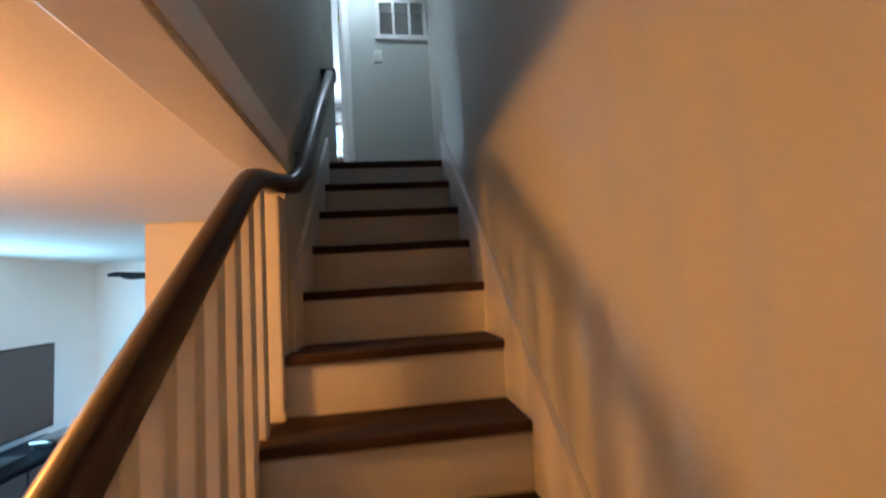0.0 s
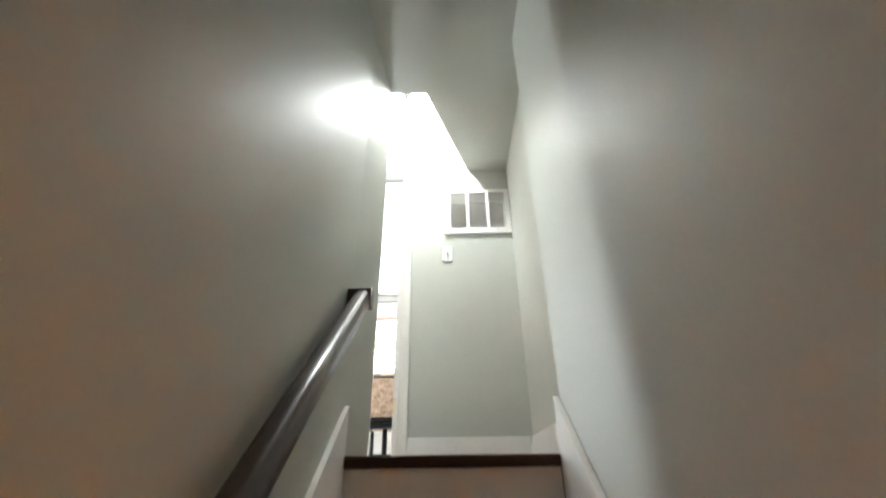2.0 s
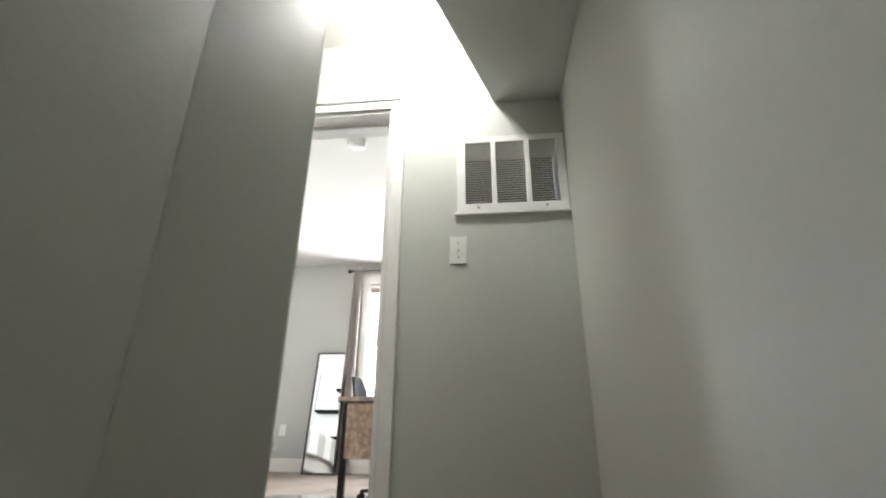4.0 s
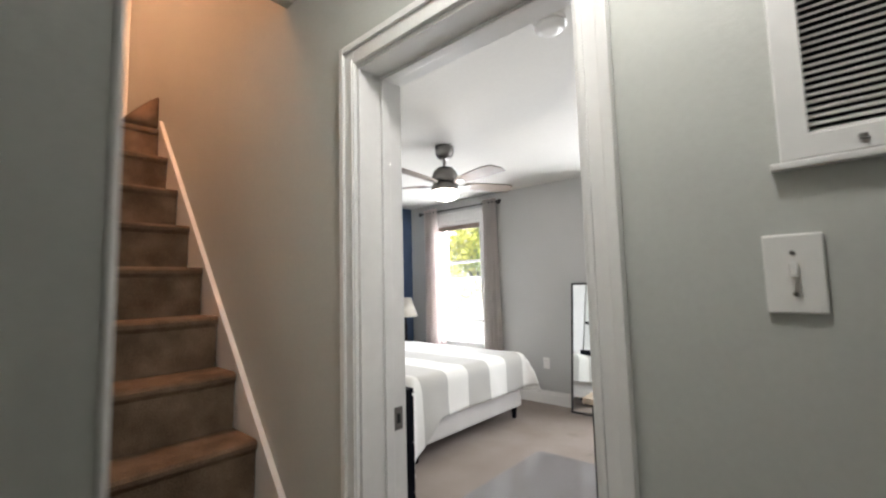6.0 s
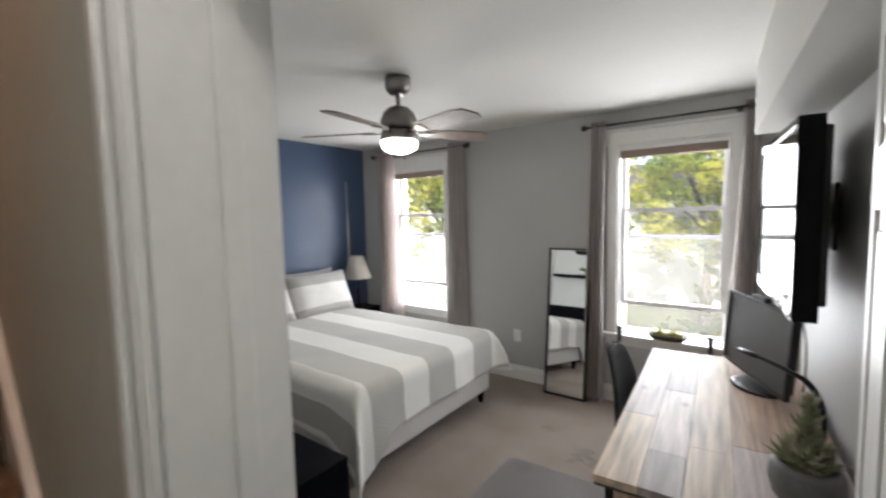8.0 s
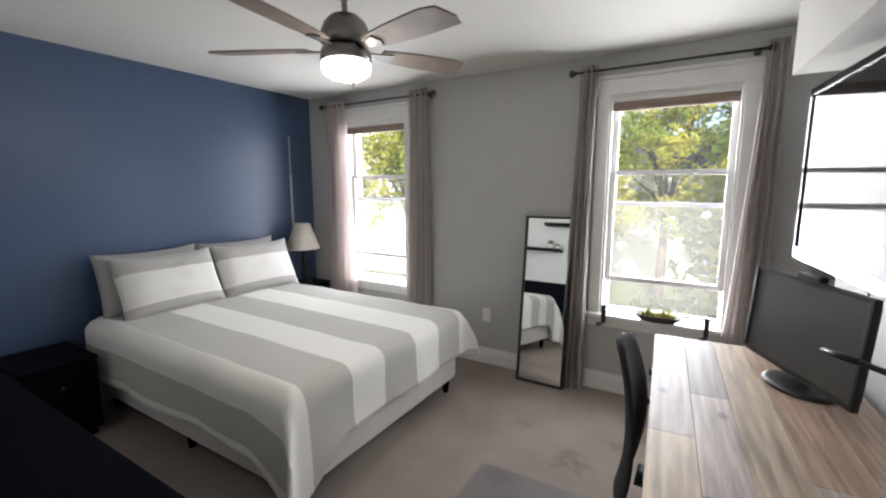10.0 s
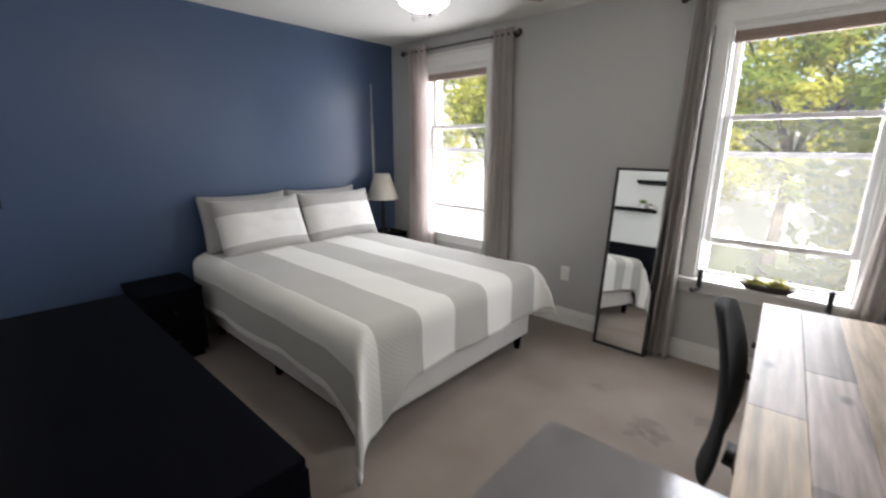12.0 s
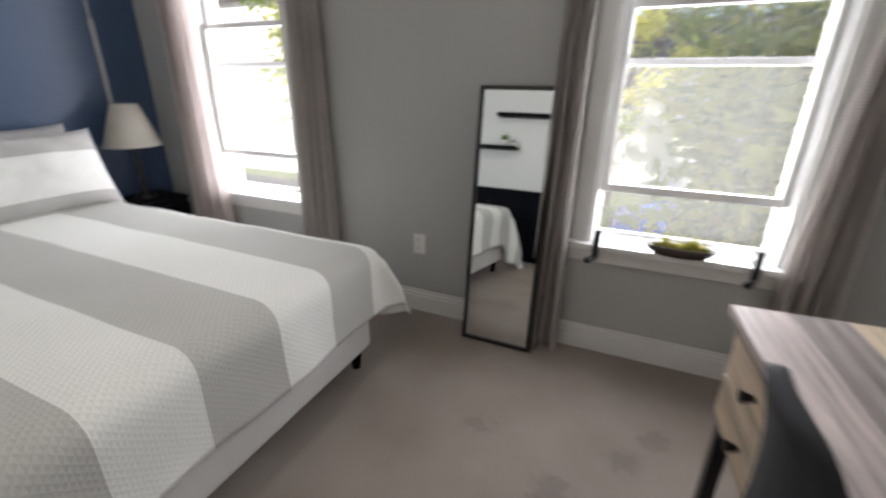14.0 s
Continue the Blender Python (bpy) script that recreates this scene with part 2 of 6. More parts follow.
CARPET = material("grey_beige_carpet", (0.39, 0.335, 0.30), rough=0.95, vary=0.25, scale=1.6, bump=1.0, bump_scale=260, tone=(0.30, 0.25, 0.22), spec=0.1)
def scuff(m, spots):
    """Darkens worn spots (x, y, radius) of the pile, with ragged rims."""
    n, l = m.node_tree.nodes, m.node_tree.links
    b = n["Principled BSDF"]
    geo = n.new("ShaderNodeNewGeometry")
    rag = n.new("ShaderNodeTexNoise")
    rag.inputs["Scale"].default_value, rag.inputs["Detail"].default_value = 22, 5
    l.new(geo.outputs["Position"], rag.inputs["Vector"])
    color = b.inputs["Base Color"].links[0].from_socket
    for x, y, r, dark in spots:
        d = n.new("ShaderNodeVectorMath")
        d.operation = "DISTANCE"
        d.inputs[1].default_value = (x, y, 0)
        l.new(geo.outputs["Position"], d.inputs[0])
        add = n.new("ShaderNodeMath")
        add.operation = "MULTIPLY_ADD"
        add.inputs[1].default_value = -r * 3.2
        l.new(rag.outputs["Fac"], add.inputs[0])
        l.new(d.outputs["Value"], add.inputs[2])
        fade = n.new("ShaderNodeMapRange")
        fade.inputs["From Min"].default_value, fade.inputs["From Max"].default_value = -r * 1.0, -r * 0.15
        fade.inputs["To Min"].default_value, fade.inputs["To Max"].default_value = dark, 0.0
        l.new(add.outputs["Value"], fade.inputs["Value"])
        mix = n.new("ShaderNodeMix")
        mix.data_type = "RGBA"
        mix.inputs[7].default_value = (0.12, 0.105, 0.10, 1)
        l.new(fade.outputs["Result"], mix.inputs[0])
        l.new(color, mix.inputs[6])
        color = mix.outputs[2]
    l.new(color, b.inputs["Base Color"])
scuff(CARPET, [(-1.27, 3.56, 0.06, 0.34), (-1.2, 3.49, 0.05, 0.36), (-1.31, 3.46, 0.045, 0.3), (-1.05, 3.80, 0.05, 0.3), (-1.55, 3.2, 0.06, 0.25), (-1.6, 3.75, 0.05, 0.25), (-0.95, 3.95, 0.05, 0.3)])
STAIR_CARPET = material("worn_brown_stair_carpet", (0.26, 0.18, 0.12), rough=0.95, vary=0.35, scale=7, bump=1.0, bump_scale=220, tone=(0.13, 0.09, 0.06), spec=0.1)
TREAD = material("dark_stained_tread_wood", (0.075, 0.042, 0.027), spec=0.08, rough=0.65, vary=0.3, scale=4, bump=0.1, bump_scale=40, stretch=(1, 12, 12))
RAILWOOD = material("dark_stained_rail_wood", (0.055, 0.032, 0.022), rough=0.32, vary=0.3, scale=4, bump=0.05, bump_scale=30, stretch=(14, 2, 14))
FLOORWOOD = material("brown_floor_wood", (0.23, 0.13, 0.07), rough=0.35, vary=0.3, scale=3, bump=0.1, bump_scale=30, stretch=(1, 12, 1))
BLACKWOOD = material("black_brown_furniture_laminate", (0.0045, 0.005, 0.008), spec=0.03, rough=0.5, vary=0.25, scale=4, bump=0.1, bump_scale=60, stretch=(1.5, 12, 12))
BLACK = material("black_plastic", (0.012, 0.012, 0.013), rough=0.42, vary=0.2, bump=0.05)
BLACKMETAL = material("black_painted_metal", (0.018, 0.018, 0.02), rough=0.4, metal=0.6, vary=0.2)
BLACKFABRIC = material("black_chair_fabric", (0.018, 0.019, 0.022), rough=0.9, vary=0.2, bump=0.6, bump_scale=300)
NICKEL = material("brushed_nickel", (0.27, 0.255, 0.24), rough=0.34, metal=1.0, vary=0.15, scale=8, bump_scale=150, stretch=(1, 1, 6))
DARKNICKEL = material("dark_pewter_metal", (0.09, 0.085, 0.085), rough=0.4, metal=1.0, vary=0.15, scale=8, bump_scale=150)
YELLOWLEAF = material("yellow_green_leaf", (0.50, 0.47, 0.09), rough=0.5, vary=0.3, scale=20)
BRASS = material("yellow_brass", (0.75, 0.52, 0.2), rough=0.3, metal=1.0, vary=0.2, scale=30)
BLADEWOOD = material("grey_brown_fan_blade", (0.25, 0.195, 0.16), rough=0.45, vary=0.25, scale=4, bump=0.1, bump_scale=50, stretch=(3, 3, 1))
LINEN = material("cream_bed_base_linen", (0.66, 0.64, 0.61), rough=0.9, vary=0.08, bump=0.5, bump_scale=320)
PILLOWGREY = material("grey_pillowcase_cotton", (0.42, 0.41, 0.40), rough=0.9, vary=0.1, bump=0.5, bump_scale=250)
SHADE = cloth("cream_lamp_shade", (0.80, 0.76, 0.68), 0.3)
CURTAIN = cloth("grey_beige_waffle_curtain", (0.83, 0.79, 0.765), 0.5, wave=26)
SHEER = cloth("pale_curtain_lining", (0.82, 0.76, 0.74), 0.5)
BLIND = cloth("brown_woven_blind", (0.42, 0.34, 0.29), 0.25, wave=40)
QUILT = striped("striped_white_grey_quilt", (0.80, 0.79, 0.745), (0.475, 0.465, 0.43), (0.022, 0.100, 0.187, 0.320, 0.435, 0.569, 0.693, 0.818), bump=0.15, stitch=44.0)
SHAM = striped("striped_white_grey_pillow", (0.80, 0.79, 0.76), (0.46, 0.45, 0.43), (0.02, 0.19, 0.70, 0.98))
DESKWOOD = plank_wood("tan_plank_wood", (0.72, 0.58, 0.44), (0.56, 0.44, 0.32))
DESKPALE = plank_wood("pinkish_grey_plank_wood", (0.62, 0.52, 0.49), (0.48, 0.40, 0.375))
DESKGREY = plank_wood("dark_grey_plank_wood", (0.40, 0.34, 0.325), (0.30, 0.255, 0.24))
DESKBROWN = plank_wood("red_brown_plank_wood", (0.60, 0.43, 0.32), (0.43, 0.30, 0.22))
MIRROR = material("silvered_mirror", (0.86, 0.88, 0.87), rough=0.015, metal=1.0, vary=0.0)
SCREENGLASS = material("black_glossy_screen", (0.006, 0.006, 0.007), rough=0.06, vary=0.0, spec=0.9, coat=0.6)
GLOSSGREY = material("glossy_dark_grey_plastic", (0.06, 0.06, 0.062), rough=0.1, vary=0.05, spec=0.9, coat=0.8)
TVGLASS = material("dark_television_glass", (0.012, 0.012, 0.013), rough=0.05, vary=0.0, spec=0.08)
MATSCREEN = material("black_matt_screen", (0.03, 0.029, 0.027), rough=0.42, vary=0.0, spec=0.7)
SILVER = material("silver_plastic_bezel", (0.5, 0.5, 0.5), rough=0.3, metal=0.7, vary=0.1)
PANE = glassy("window_glass", veil=0.003)
CHAIRMAT = glassy("clear_floor_mat_plastic", rough=0.16, tint=(0.95, 0.97, 1.0), clear=0.985, gloss=0.035)
SCREEN = mesh_screen("insect_screen_mesh")
GLOBE = glowing("lit_frosted_globe", (1.0, 0.93, 0.82), 5.0)
DOME = glowing("lit_opal_dome", (0.97, 1.0, 0.98), 1.8)
POT = material("grey_ceramic_pot", (0.22, 0.215, 0.21), rough=0.5, vary=0.25, scale=12, bump=0.3, bump_scale=40)
WHITEPOT = material("white_ceramic_pot", (0.75, 0.74, 0.72), rough=0.35, vary=0.06)
SUCCULENT = material("pale_green_succulent", (0.26, 0.32, 0.17), rough=0.45, vary=0.3, scale=20, tone=(0.46, 0.42, 0.30))
GRASSGREEN = material("bright_green_leaf", (0.20, 0.34, 0.05), rough=0.5, vary=0.3, scale=20)
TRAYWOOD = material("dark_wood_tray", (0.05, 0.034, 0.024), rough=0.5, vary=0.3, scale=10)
AMBER = material("amber_jar_glass", (0.28, 0.13, 0.04), rough=0.15, vary=0.2)
PLATE = material("white_switch_plastic", (0.76, 0.75, 0.72), rough=0.35, vary=0.03)
# near-black colour carries the shade inside recesses
DARKVOID = material("dark_recess_shade", (0.03, 0.03, 0.03), rough=0.8, vary=0.3)
# one foliage in two tones: sunlit and shaded are set in the colours
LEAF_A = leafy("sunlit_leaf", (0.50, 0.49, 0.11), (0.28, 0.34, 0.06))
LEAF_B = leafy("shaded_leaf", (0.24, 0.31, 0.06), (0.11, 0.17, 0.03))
BARK = material("grey_brown_bark", (0.13, 0.10, 0.08), rough=0.9, vary=0.4, scale=6, bump=1.0, bump_scale=25, stretch=(1, 1, 0.3))
ASPHALT = material("grey_asphalt", (0.055, 0.055, 0.056), rough=0.9, vary=0.3, scale=2, bump=0.5, bump_scale=120)
CONCRETE = material("pale_concrete", (0.42, 0.41, 0.39), rough=0.85, vary=0.15, scale=2, bump=0.3, bump_scale=60)
LAWN = material("dry_lawn", (0.10, 0.13, 0.045), rough=0.95, vary=0.4, scale=3, bump=1.0, bump_scale=50)
STUCCO = material("white_house_siding", (0.80, 0.79, 0.76), rough=0.7, vary=0.06, scale=2, bump=0.2, bump_scale=40)
ROOF = material("grey_roof_shingle", (0.14, 0.135, 0.13), rough=0.9, vary=0.3, scale=3, bump=0.5, bump_scale=20)
CARBLUE = material("blue_car_paint", (0.03, 0.10, 0.42), rough=0.25, vary=0.05, coat=0.6)
CARGLASS = material("dark_car_glass", (0.02, 0.025, 0.03), rough=0.05, vary=0.0)
# pane colour is lightened to imitate the glare on the house
HOUSEPANE = material("pale_house_glass", (0.5, 0.52, 0.53), rough=0.1, vary=0.1)
RUBBER = material("black_tyre_rubber", (0.02, 0.02, 0.02), rough=0.85, vary=0.2)


# ---------------------------------------------------------------- mesh helpers
def world_of(ob):
    m = ob.matrix_basis
    if ob.parent:
        m = world_of(ob.parent) @ ob.matrix_parent_inverse @ m
    return m


def part(name, bm, mat, parent=None, label="", smooth=False):
    """Links a bmesh, built in world coordinates, as one mesh object under a thing or a part."""
    me = bpy.data.meshes.new(name)
    bmesh.ops.recalc_face_normals(bm, faces=bm.faces[:])
    if smooth:
        for f in bm.faces:
            f.smooth = True
    bm.to_mesh(me)
    bm.free()
    me.materials.append(mat)
    ob = new(name, me)
    if parent:
        ob.parent = parent
        ob.matrix_parent_inverse = world_of(parent).inverted()
    if label:
        ob["label"] = label
    return ob


def thing(name, at, label, category, group="", kind=""):
    ob = new(name)
    ob.empty_display_size = 0.1
    ob.location = at
    return tagged(ob, label, category, group, kind)


def structure(name, bm, mat, label="", category="", smooth=False):
    ob = part(name, bm, mat, smooth=smooth)
    return tagged(ob, label, category, kind="structure")


def add_box(bm, x0, y0, z0, x1, y1, z1, bevel=0.0, m=None):
    made = bmesh.ops.create_cube(bm, size=1.0)["verts"]
    bmesh.ops.scale(bm, vec=(abs(x1 - x0), abs(y1 - y0), abs(z1 - z0)), verts=made)
    bmesh.ops.translate(bm, vec=((x0 + x1) / 2, (y0 + y1) / 2, (z0 + z1) / 2), verts=made)
    if bevel:
        edges = list({e for v in made for e in v.link_edges})
        made = list({v for v in bmesh.ops.bevel(bm, geom=edges, offset=bevel, segments=2, affect="EDGES", profile=0.6)["verts"]})
    if m is not None:
        bmesh.ops.transform(bm, matrix=m, verts=made)
    return bm


def box(x0, y0, z0, x1, y1, z1, bevel=0.0, m=None):
    return add_box(bmesh.new(), x0, y0, z0, x1, y1, z1, bevel, m)


def add_cone(bm, a, b, r0, r1, seg=12, caps=True):
    """A round bar from a to b."""
    a, b = Vector(a), Vector(b)
    d = b - a
    m = Matrix.Translation((a + b) / 2) @ d.to_track_quat("Z", "Y").to_matrix().to_4x4()
    bmesh.ops.create_cone(bm, cap_ends=caps, segments=seg, radius1=r0, radius2=r1, depth=d.length, matrix=m)
    return bm


def rod(a, b, r0, r1=None, seg=12):
    return add_cone(bmesh.new(), a, b, r0, r0 if r1 is None else r1, seg)


def lathe(at, profile, seg=24, bm=None):
    """Turns (radius, height) pairs about the upright axis through at."""
    bm = bm or bmesh.new()
    rings = []
    for r, z in profile:
        rings.append([bm.verts.new((at[0] + r * math.cos(2 * math.pi * k / seg), at[1] + r * math.sin(2 * math.pi * k / seg), at[2] + z)) for k in range(seg)])
    for a, b in zip(rings, rings[1:]):
        for k in range(seg):
            bm.faces.new((a[k], a[(k + 1) % seg], b[(k + 1) % seg], b[k]))
    for ring in (rings[0], rings[-1]):
        if (ring[0].co - ring[seg // 2].co).length > 1e-4:
            bm.faces.new(ring)
    return bm


def sweep(points, section, bm=None, closed_section=True):
    """Carries a section (across, up) along a line of points, kept upright."""
    bm = bm or bmesh.new()
    pts = [Vector(p) for p in points]
    rings = []
    for k, p in enumerate(pts):
        d = (pts[min(k + 1, len(pts) - 1)] - pts[max(k - 1, 0)]).normalized()
        side = d.cross(Vector((0, 0, 1)))
        side = side.normalized() if side.length > 1e-4 else Vector((1, 0, 0))
        up = side.cross(d).normalized()
        rings.append([bm.verts.new(p + side * a + up * b) for a, b in section])
    count = len(section)
    for a, b in zip(rings, rings[1:]):
        for k in range(count):
            bm.faces.new((a[k], a[(k + 1) % count], b[(k + 1) % count], b[k]))
    bm.faces.new(rings[0])
    bm.faces.new(rings[-1])
    return bm


def ring_section(r, seg=10, flat=1.0):
    return [(r * math.cos(2 * math.pi * k / seg), r * flat * math.sin(2 * math.pi * k / seg)) for k in range(seg)]


def prism(outline, axis, lo, hi, bm=None):
    """A flat outline pushed along an axis: outline points are the two other coordinates in order."""
    bm = bm or bmesh.new()
    def at(p, w):
        v = list(p)
        v.insert("xyz".index(axis), w)
        return v
    a = [bm.verts.new(at(p, lo)) for p in outline]
    b = [bm.verts.new(at(p, hi)) for p in outline]
    bm.faces.new(a)
    bm.faces.new(b)
    for k in range(len(outline)):
        j = (k + 1) % len(outline)
        bm.faces.new((a[k], a[j], b[j], b[k]))
    return bm


def pierced(axis, lo, hi, u0, u1, z0, z1, holes):
    """A wall slab from lo to hi along axis ('x' or 'y'), over u and z, with openings (u0, u1, z0, z1) through it."""
    us = sorted({u0, u1, *[h[0] for h in holes], *[h[1] for h in holes]})
    zs = sorted({z0, z1, *[h[2] for h in holes], *[h[3] for h in holes]})
    bm = bmesh.new()
    full = set()
    for i in range(len(us) - 1):
        for k in range(len(zs) - 1):
            cu, cz = (us[i] + us[i + 1]) / 2, (zs[k] + zs[k + 1]) / 2
            if not any(h[0] < cu < h[1] and h[2] < cz < h[3] for h in holes):
                full.add((i, k))
    place = (lambda w, u, z: (w, u, z)) if axis == "x" else (lambda w, u, z: (u, w, z))
    def quad(*p):
        bm.faces.new([bm.verts.new(place(*q)) for q in p])
    for i, k in full:
        a, b, c, d = us[i], us[i + 1], zs[k], zs[k + 1]
        quad((lo, a, c), (lo, b, c), (lo, b, d), (lo, a, d))
        quad((hi, a, c), (hi, a, d), (hi, b, d), (hi, b, c))
        if (i - 1, k) not in full:
            quad((lo, a, c), (lo, a, d), (hi, a, d), (hi, a, c))
        if (i + 1, k) not in full:
            quad((lo, b, c), (hi, b, c), (hi, b, d), (lo, b, d))
        if (i, k - 1) not in full:
            quad((lo, a, c), (hi, a, c), (hi, b, c), (lo, b, c))
        if (i, k + 1) not in full:
            quad((lo, a, d), (lo, b, d), (hi, b, d), (hi, a, d))
    bmesh.ops.remove_doubles(bm, verts=bm.verts[:], dist=1e-5)
    return bm


# ---------------------------------------------------------------- plan
CEIL, LAND_CEIL = 2.39, 2.40
WALL_A, WALL_B = 1.06, 1.235          # wall between landing and bedroom
BLUE_X, WIN_Y = -4.28, 4.5
STAIR_L, STAIR_R, LAND_R = -0.30, 0.42, 0.50
RISE, RUN, FLOOR0 = 0.1935, 0.2340, -2.72
DOOR0, DOOR1, DOOR_H = -0.998, -0.252, 2.0
BEAM = -0.345
LIVING_CEIL = -0.30
CORNER_Y = 0.312                      # free end of the wall between stairs and attic stairs
DESK_TURN = 3.65                      # the desk wall is out of square by so many degrees


def desk_wall(y):
    return -0.18 + (3.7 - y) * math.tan(radians(DESK_TURN))


SOFFIT_END = 3.87                     # the boxed-out desk wall stops here; a recess follows

# floors
structure("floor_bedroom", box(BLUE_X - 0.1, WALL_A + 0.05, -0.25, 0.2, WIN_Y + 0.1, 0.0), CARPET, "grey-beige cut-pile carpet over the bedroom floor", "carpet")
structure("floor_landing", box(-1.15, 0.03, -0.22, LAND_R + 0.1, WALL_A + 0.05, -0.002), TREAD, "dark-stained wooden boards of the stair landing", "floor")
structure("floor_living_room", box(-3.3, -5.2, FLOOR0 - 0.2, 1.2, 2.7, FLOOR0), FLOORWOOD, "brown wooden floor of the living room", "floor")

# walls of the bedroom
W1, W2, WZ0, WZ1 = (-3.79, -3.06), (-1.33, -0.56), 0.59, 2.12
structure("wall_window_side", pierced("y", WIN_Y, WIN_Y + 0.22, BLUE_X - 0.12, 0.22, -0.2, CEIL + 0.3, [(*W1, WZ0, WZ1), (*W2, WZ0, WZ1)]), GREY, "light grey painted wall with two windows", "wall")
structure("wall_blue", box(BLUE_X - 0.12, WALL_B - 0.1, -0.2, BLUE_X, WIN_Y - 0.002, CEIL + 0.3), BLUE, "dark navy blue painted accent wall behind the bed", "wall")
structure("wall_desk_side", prism([(desk_wall(WALL_B + 0.001), WALL_B + 0.001), (desk_wall(SOFFIT_END), SOFFIT_END), (0.10, SOFFIT_END), (0.10, WIN_Y - 0.002), (0.22, WIN_Y - 0.002), (0.22, WALL_B + 0.001)], "z", -0.2, CEIL + 0.3), GREY, "light grey painted wall behind the desk", "wall")
structure("wall_landing", pierced("y", WALL_A, WALL_B - 0.004, BLUE_X - 0.12, LAND_R + 0.15, -0.2, 4.6, [(DOOR0, DOOR1, -0.2, DOOR_H), (0.065, 0.475, 1.48, 1.785)]), SAGE, "sage grey painted wall with the bedroom door", "wall")
structure("wall_bedroom_inner", pierced("y", WALL_B - 0.003, WALL_B + 0.004, BLUE_X, -0.03, 0.0, CEIL, [(DOOR0, DOOR1, 0.0, DOOR_H), (-3.95, -3.14, 0.0, 2.02)]), PALE, "pale painted inner face of the bedroom wall", "wall")
structure("ceiling_bedroom", box(BLUE_X, WALL_B, CEIL, 0.2, WIN_Y - 0.003, CEIL + 0.12), CEILING, "off-white painted bedroom ceiling", "ceiling")
structure("soffit_bedroom", prism([(-0.235, WALL_B + 0.004), (-0.43, SOFFIT_END), (desk_wall(SOFFIT_END) - 0.001, SOFFIT_END), (desk_wall(WALL_B) - 0.001, WALL_B + 0.004)], "z", 2.0, CEIL - 0.002), CEILING, "white boxed soffit along the desk wall", "soffit")

# stair enclosure
structure("wall_stair_side", box(STAIR_R, -5.2, FLOOR0, STAIR_R + 0.14, -0.02, 2.4), SAGE, "sage grey painted wall beside the stairs", "wall")
structure("wall_landing_side", box(LAND_R, -0.021, -0.2, LAND_R + 0.12, WALL_A - 0.002, 2.4), SAGE, "sage grey painted wall at the landing", "wall")
structure("wall_stair_inner", prism([(-1.104, FLOOR0), (-1.104, BEAM), (-5.2, BEAM), (-5.2, 2.4), (CORNER_Y, 2.4), (CORNER_Y, FLOOR0)], "x", STAIR_L - 0.11, STAIR_L), SAGE, "sage grey painted wall between the stairs and the rooms", "wall")
structure("ceiling_stairs", prism([(-0.3, -5.2), (-0.3, 0.312), (-0.06, 0.32), (0.21, WALL_A), (LAND_R, WALL_A), (LAND_R, -5.2)], "z", 2.0, 2.4), SAGE, "low painted ceiling above the stairs", "ceiling")
structure("ceiling_landing", box(-1.39, 0.31, LAND_CEIL, LAND_R + 0.1, WALL_A, LAND_CEIL + 0.03), CEILING, "painted ceiling of the landing", "ceiling")
structure("wall_attic_side", box(-4.0, 0.20, -0.2, STAIR_L - 0.112, CORNER_Y, 4.6), SAGE, "sage grey painted wall beside the attic stairs", "wall")
structure("wall_attic_header", box(-1.44, CORNER_Y + 0.001, LAND_CEIL + 0.002, -1.392, WALL_A, 4.6), SAGE, "painted wall above the landing ceiling", "wall")
structure("wall_attic_end", box(-4.1, -0.2, 2.0, -3.98, WALL_A, 4.6), PALE, "pale wall at the head of the attic stairs", "wall")
structure("ceiling_attic", box(-4.1, -0.2, 4.6, -1.39, WALL_A + 0.1, 4.7), CEILING, "white attic ceiling", "ceiling")
structure("floor_attic", box(-4.0, CORNER_Y + 0.001, 2.10, -3.01, WALL_A, 2.325), STAIR_CARPET, "brown carpet at the attic stair head", "carpet")

# unseen slabs added above the rooms to block stray sun
bm = box(-4.45, -5.35, 2.405, 0.75, 0.238, 2.52)
add_box(bm, -1.385, 0.2385, 2.435, 0.75, WALL_A - 0.001, 2.52)
add_box(bm, -4.45, WALL_B, CEIL + 0.31, 0.75, WIN_Y + 0.225, CEIL + 0.42)
structure("roof_slab", bm, ROOF, "unseen slabs added above the rooms to keep sun out", "roof")

# living room below
structure("ceiling_living_room", box(-3.3, -5.2, LIVING_CEIL, STAIR_L - 0.112, 2.7, -0.252), CEILING, "white painted living room ceiling", "ceiling")
structure("wall_living_stub", box(-1.36, 0.10, FLOOR0, STAIR_L - 0.112, 0.22, LIVING_CEIL), PALE, "short pale wall at the end of the living room", "wall")
structure("wall_living_far", box(-3.3, 2.5, FLOOR0, -0.1, 2.62, LIVING_CEIL), PALE, "pale far wall of the living room", "wall")
structure("wall_living_left", pierced("x", -3.22, -3.1, -5.2, 2.5, FLOOR0, LIVING_CEIL, [(0.25, 1.25, -2.0, -0.6)]), PALE, "pale living room wall with an opening for the added window", "wall")
structure("wall_living_back", box(-3.3, -5.3, FLOOR0, 1.2, -5.2, 2.5), PALE, "pale wall behind the stair foot", "wall")

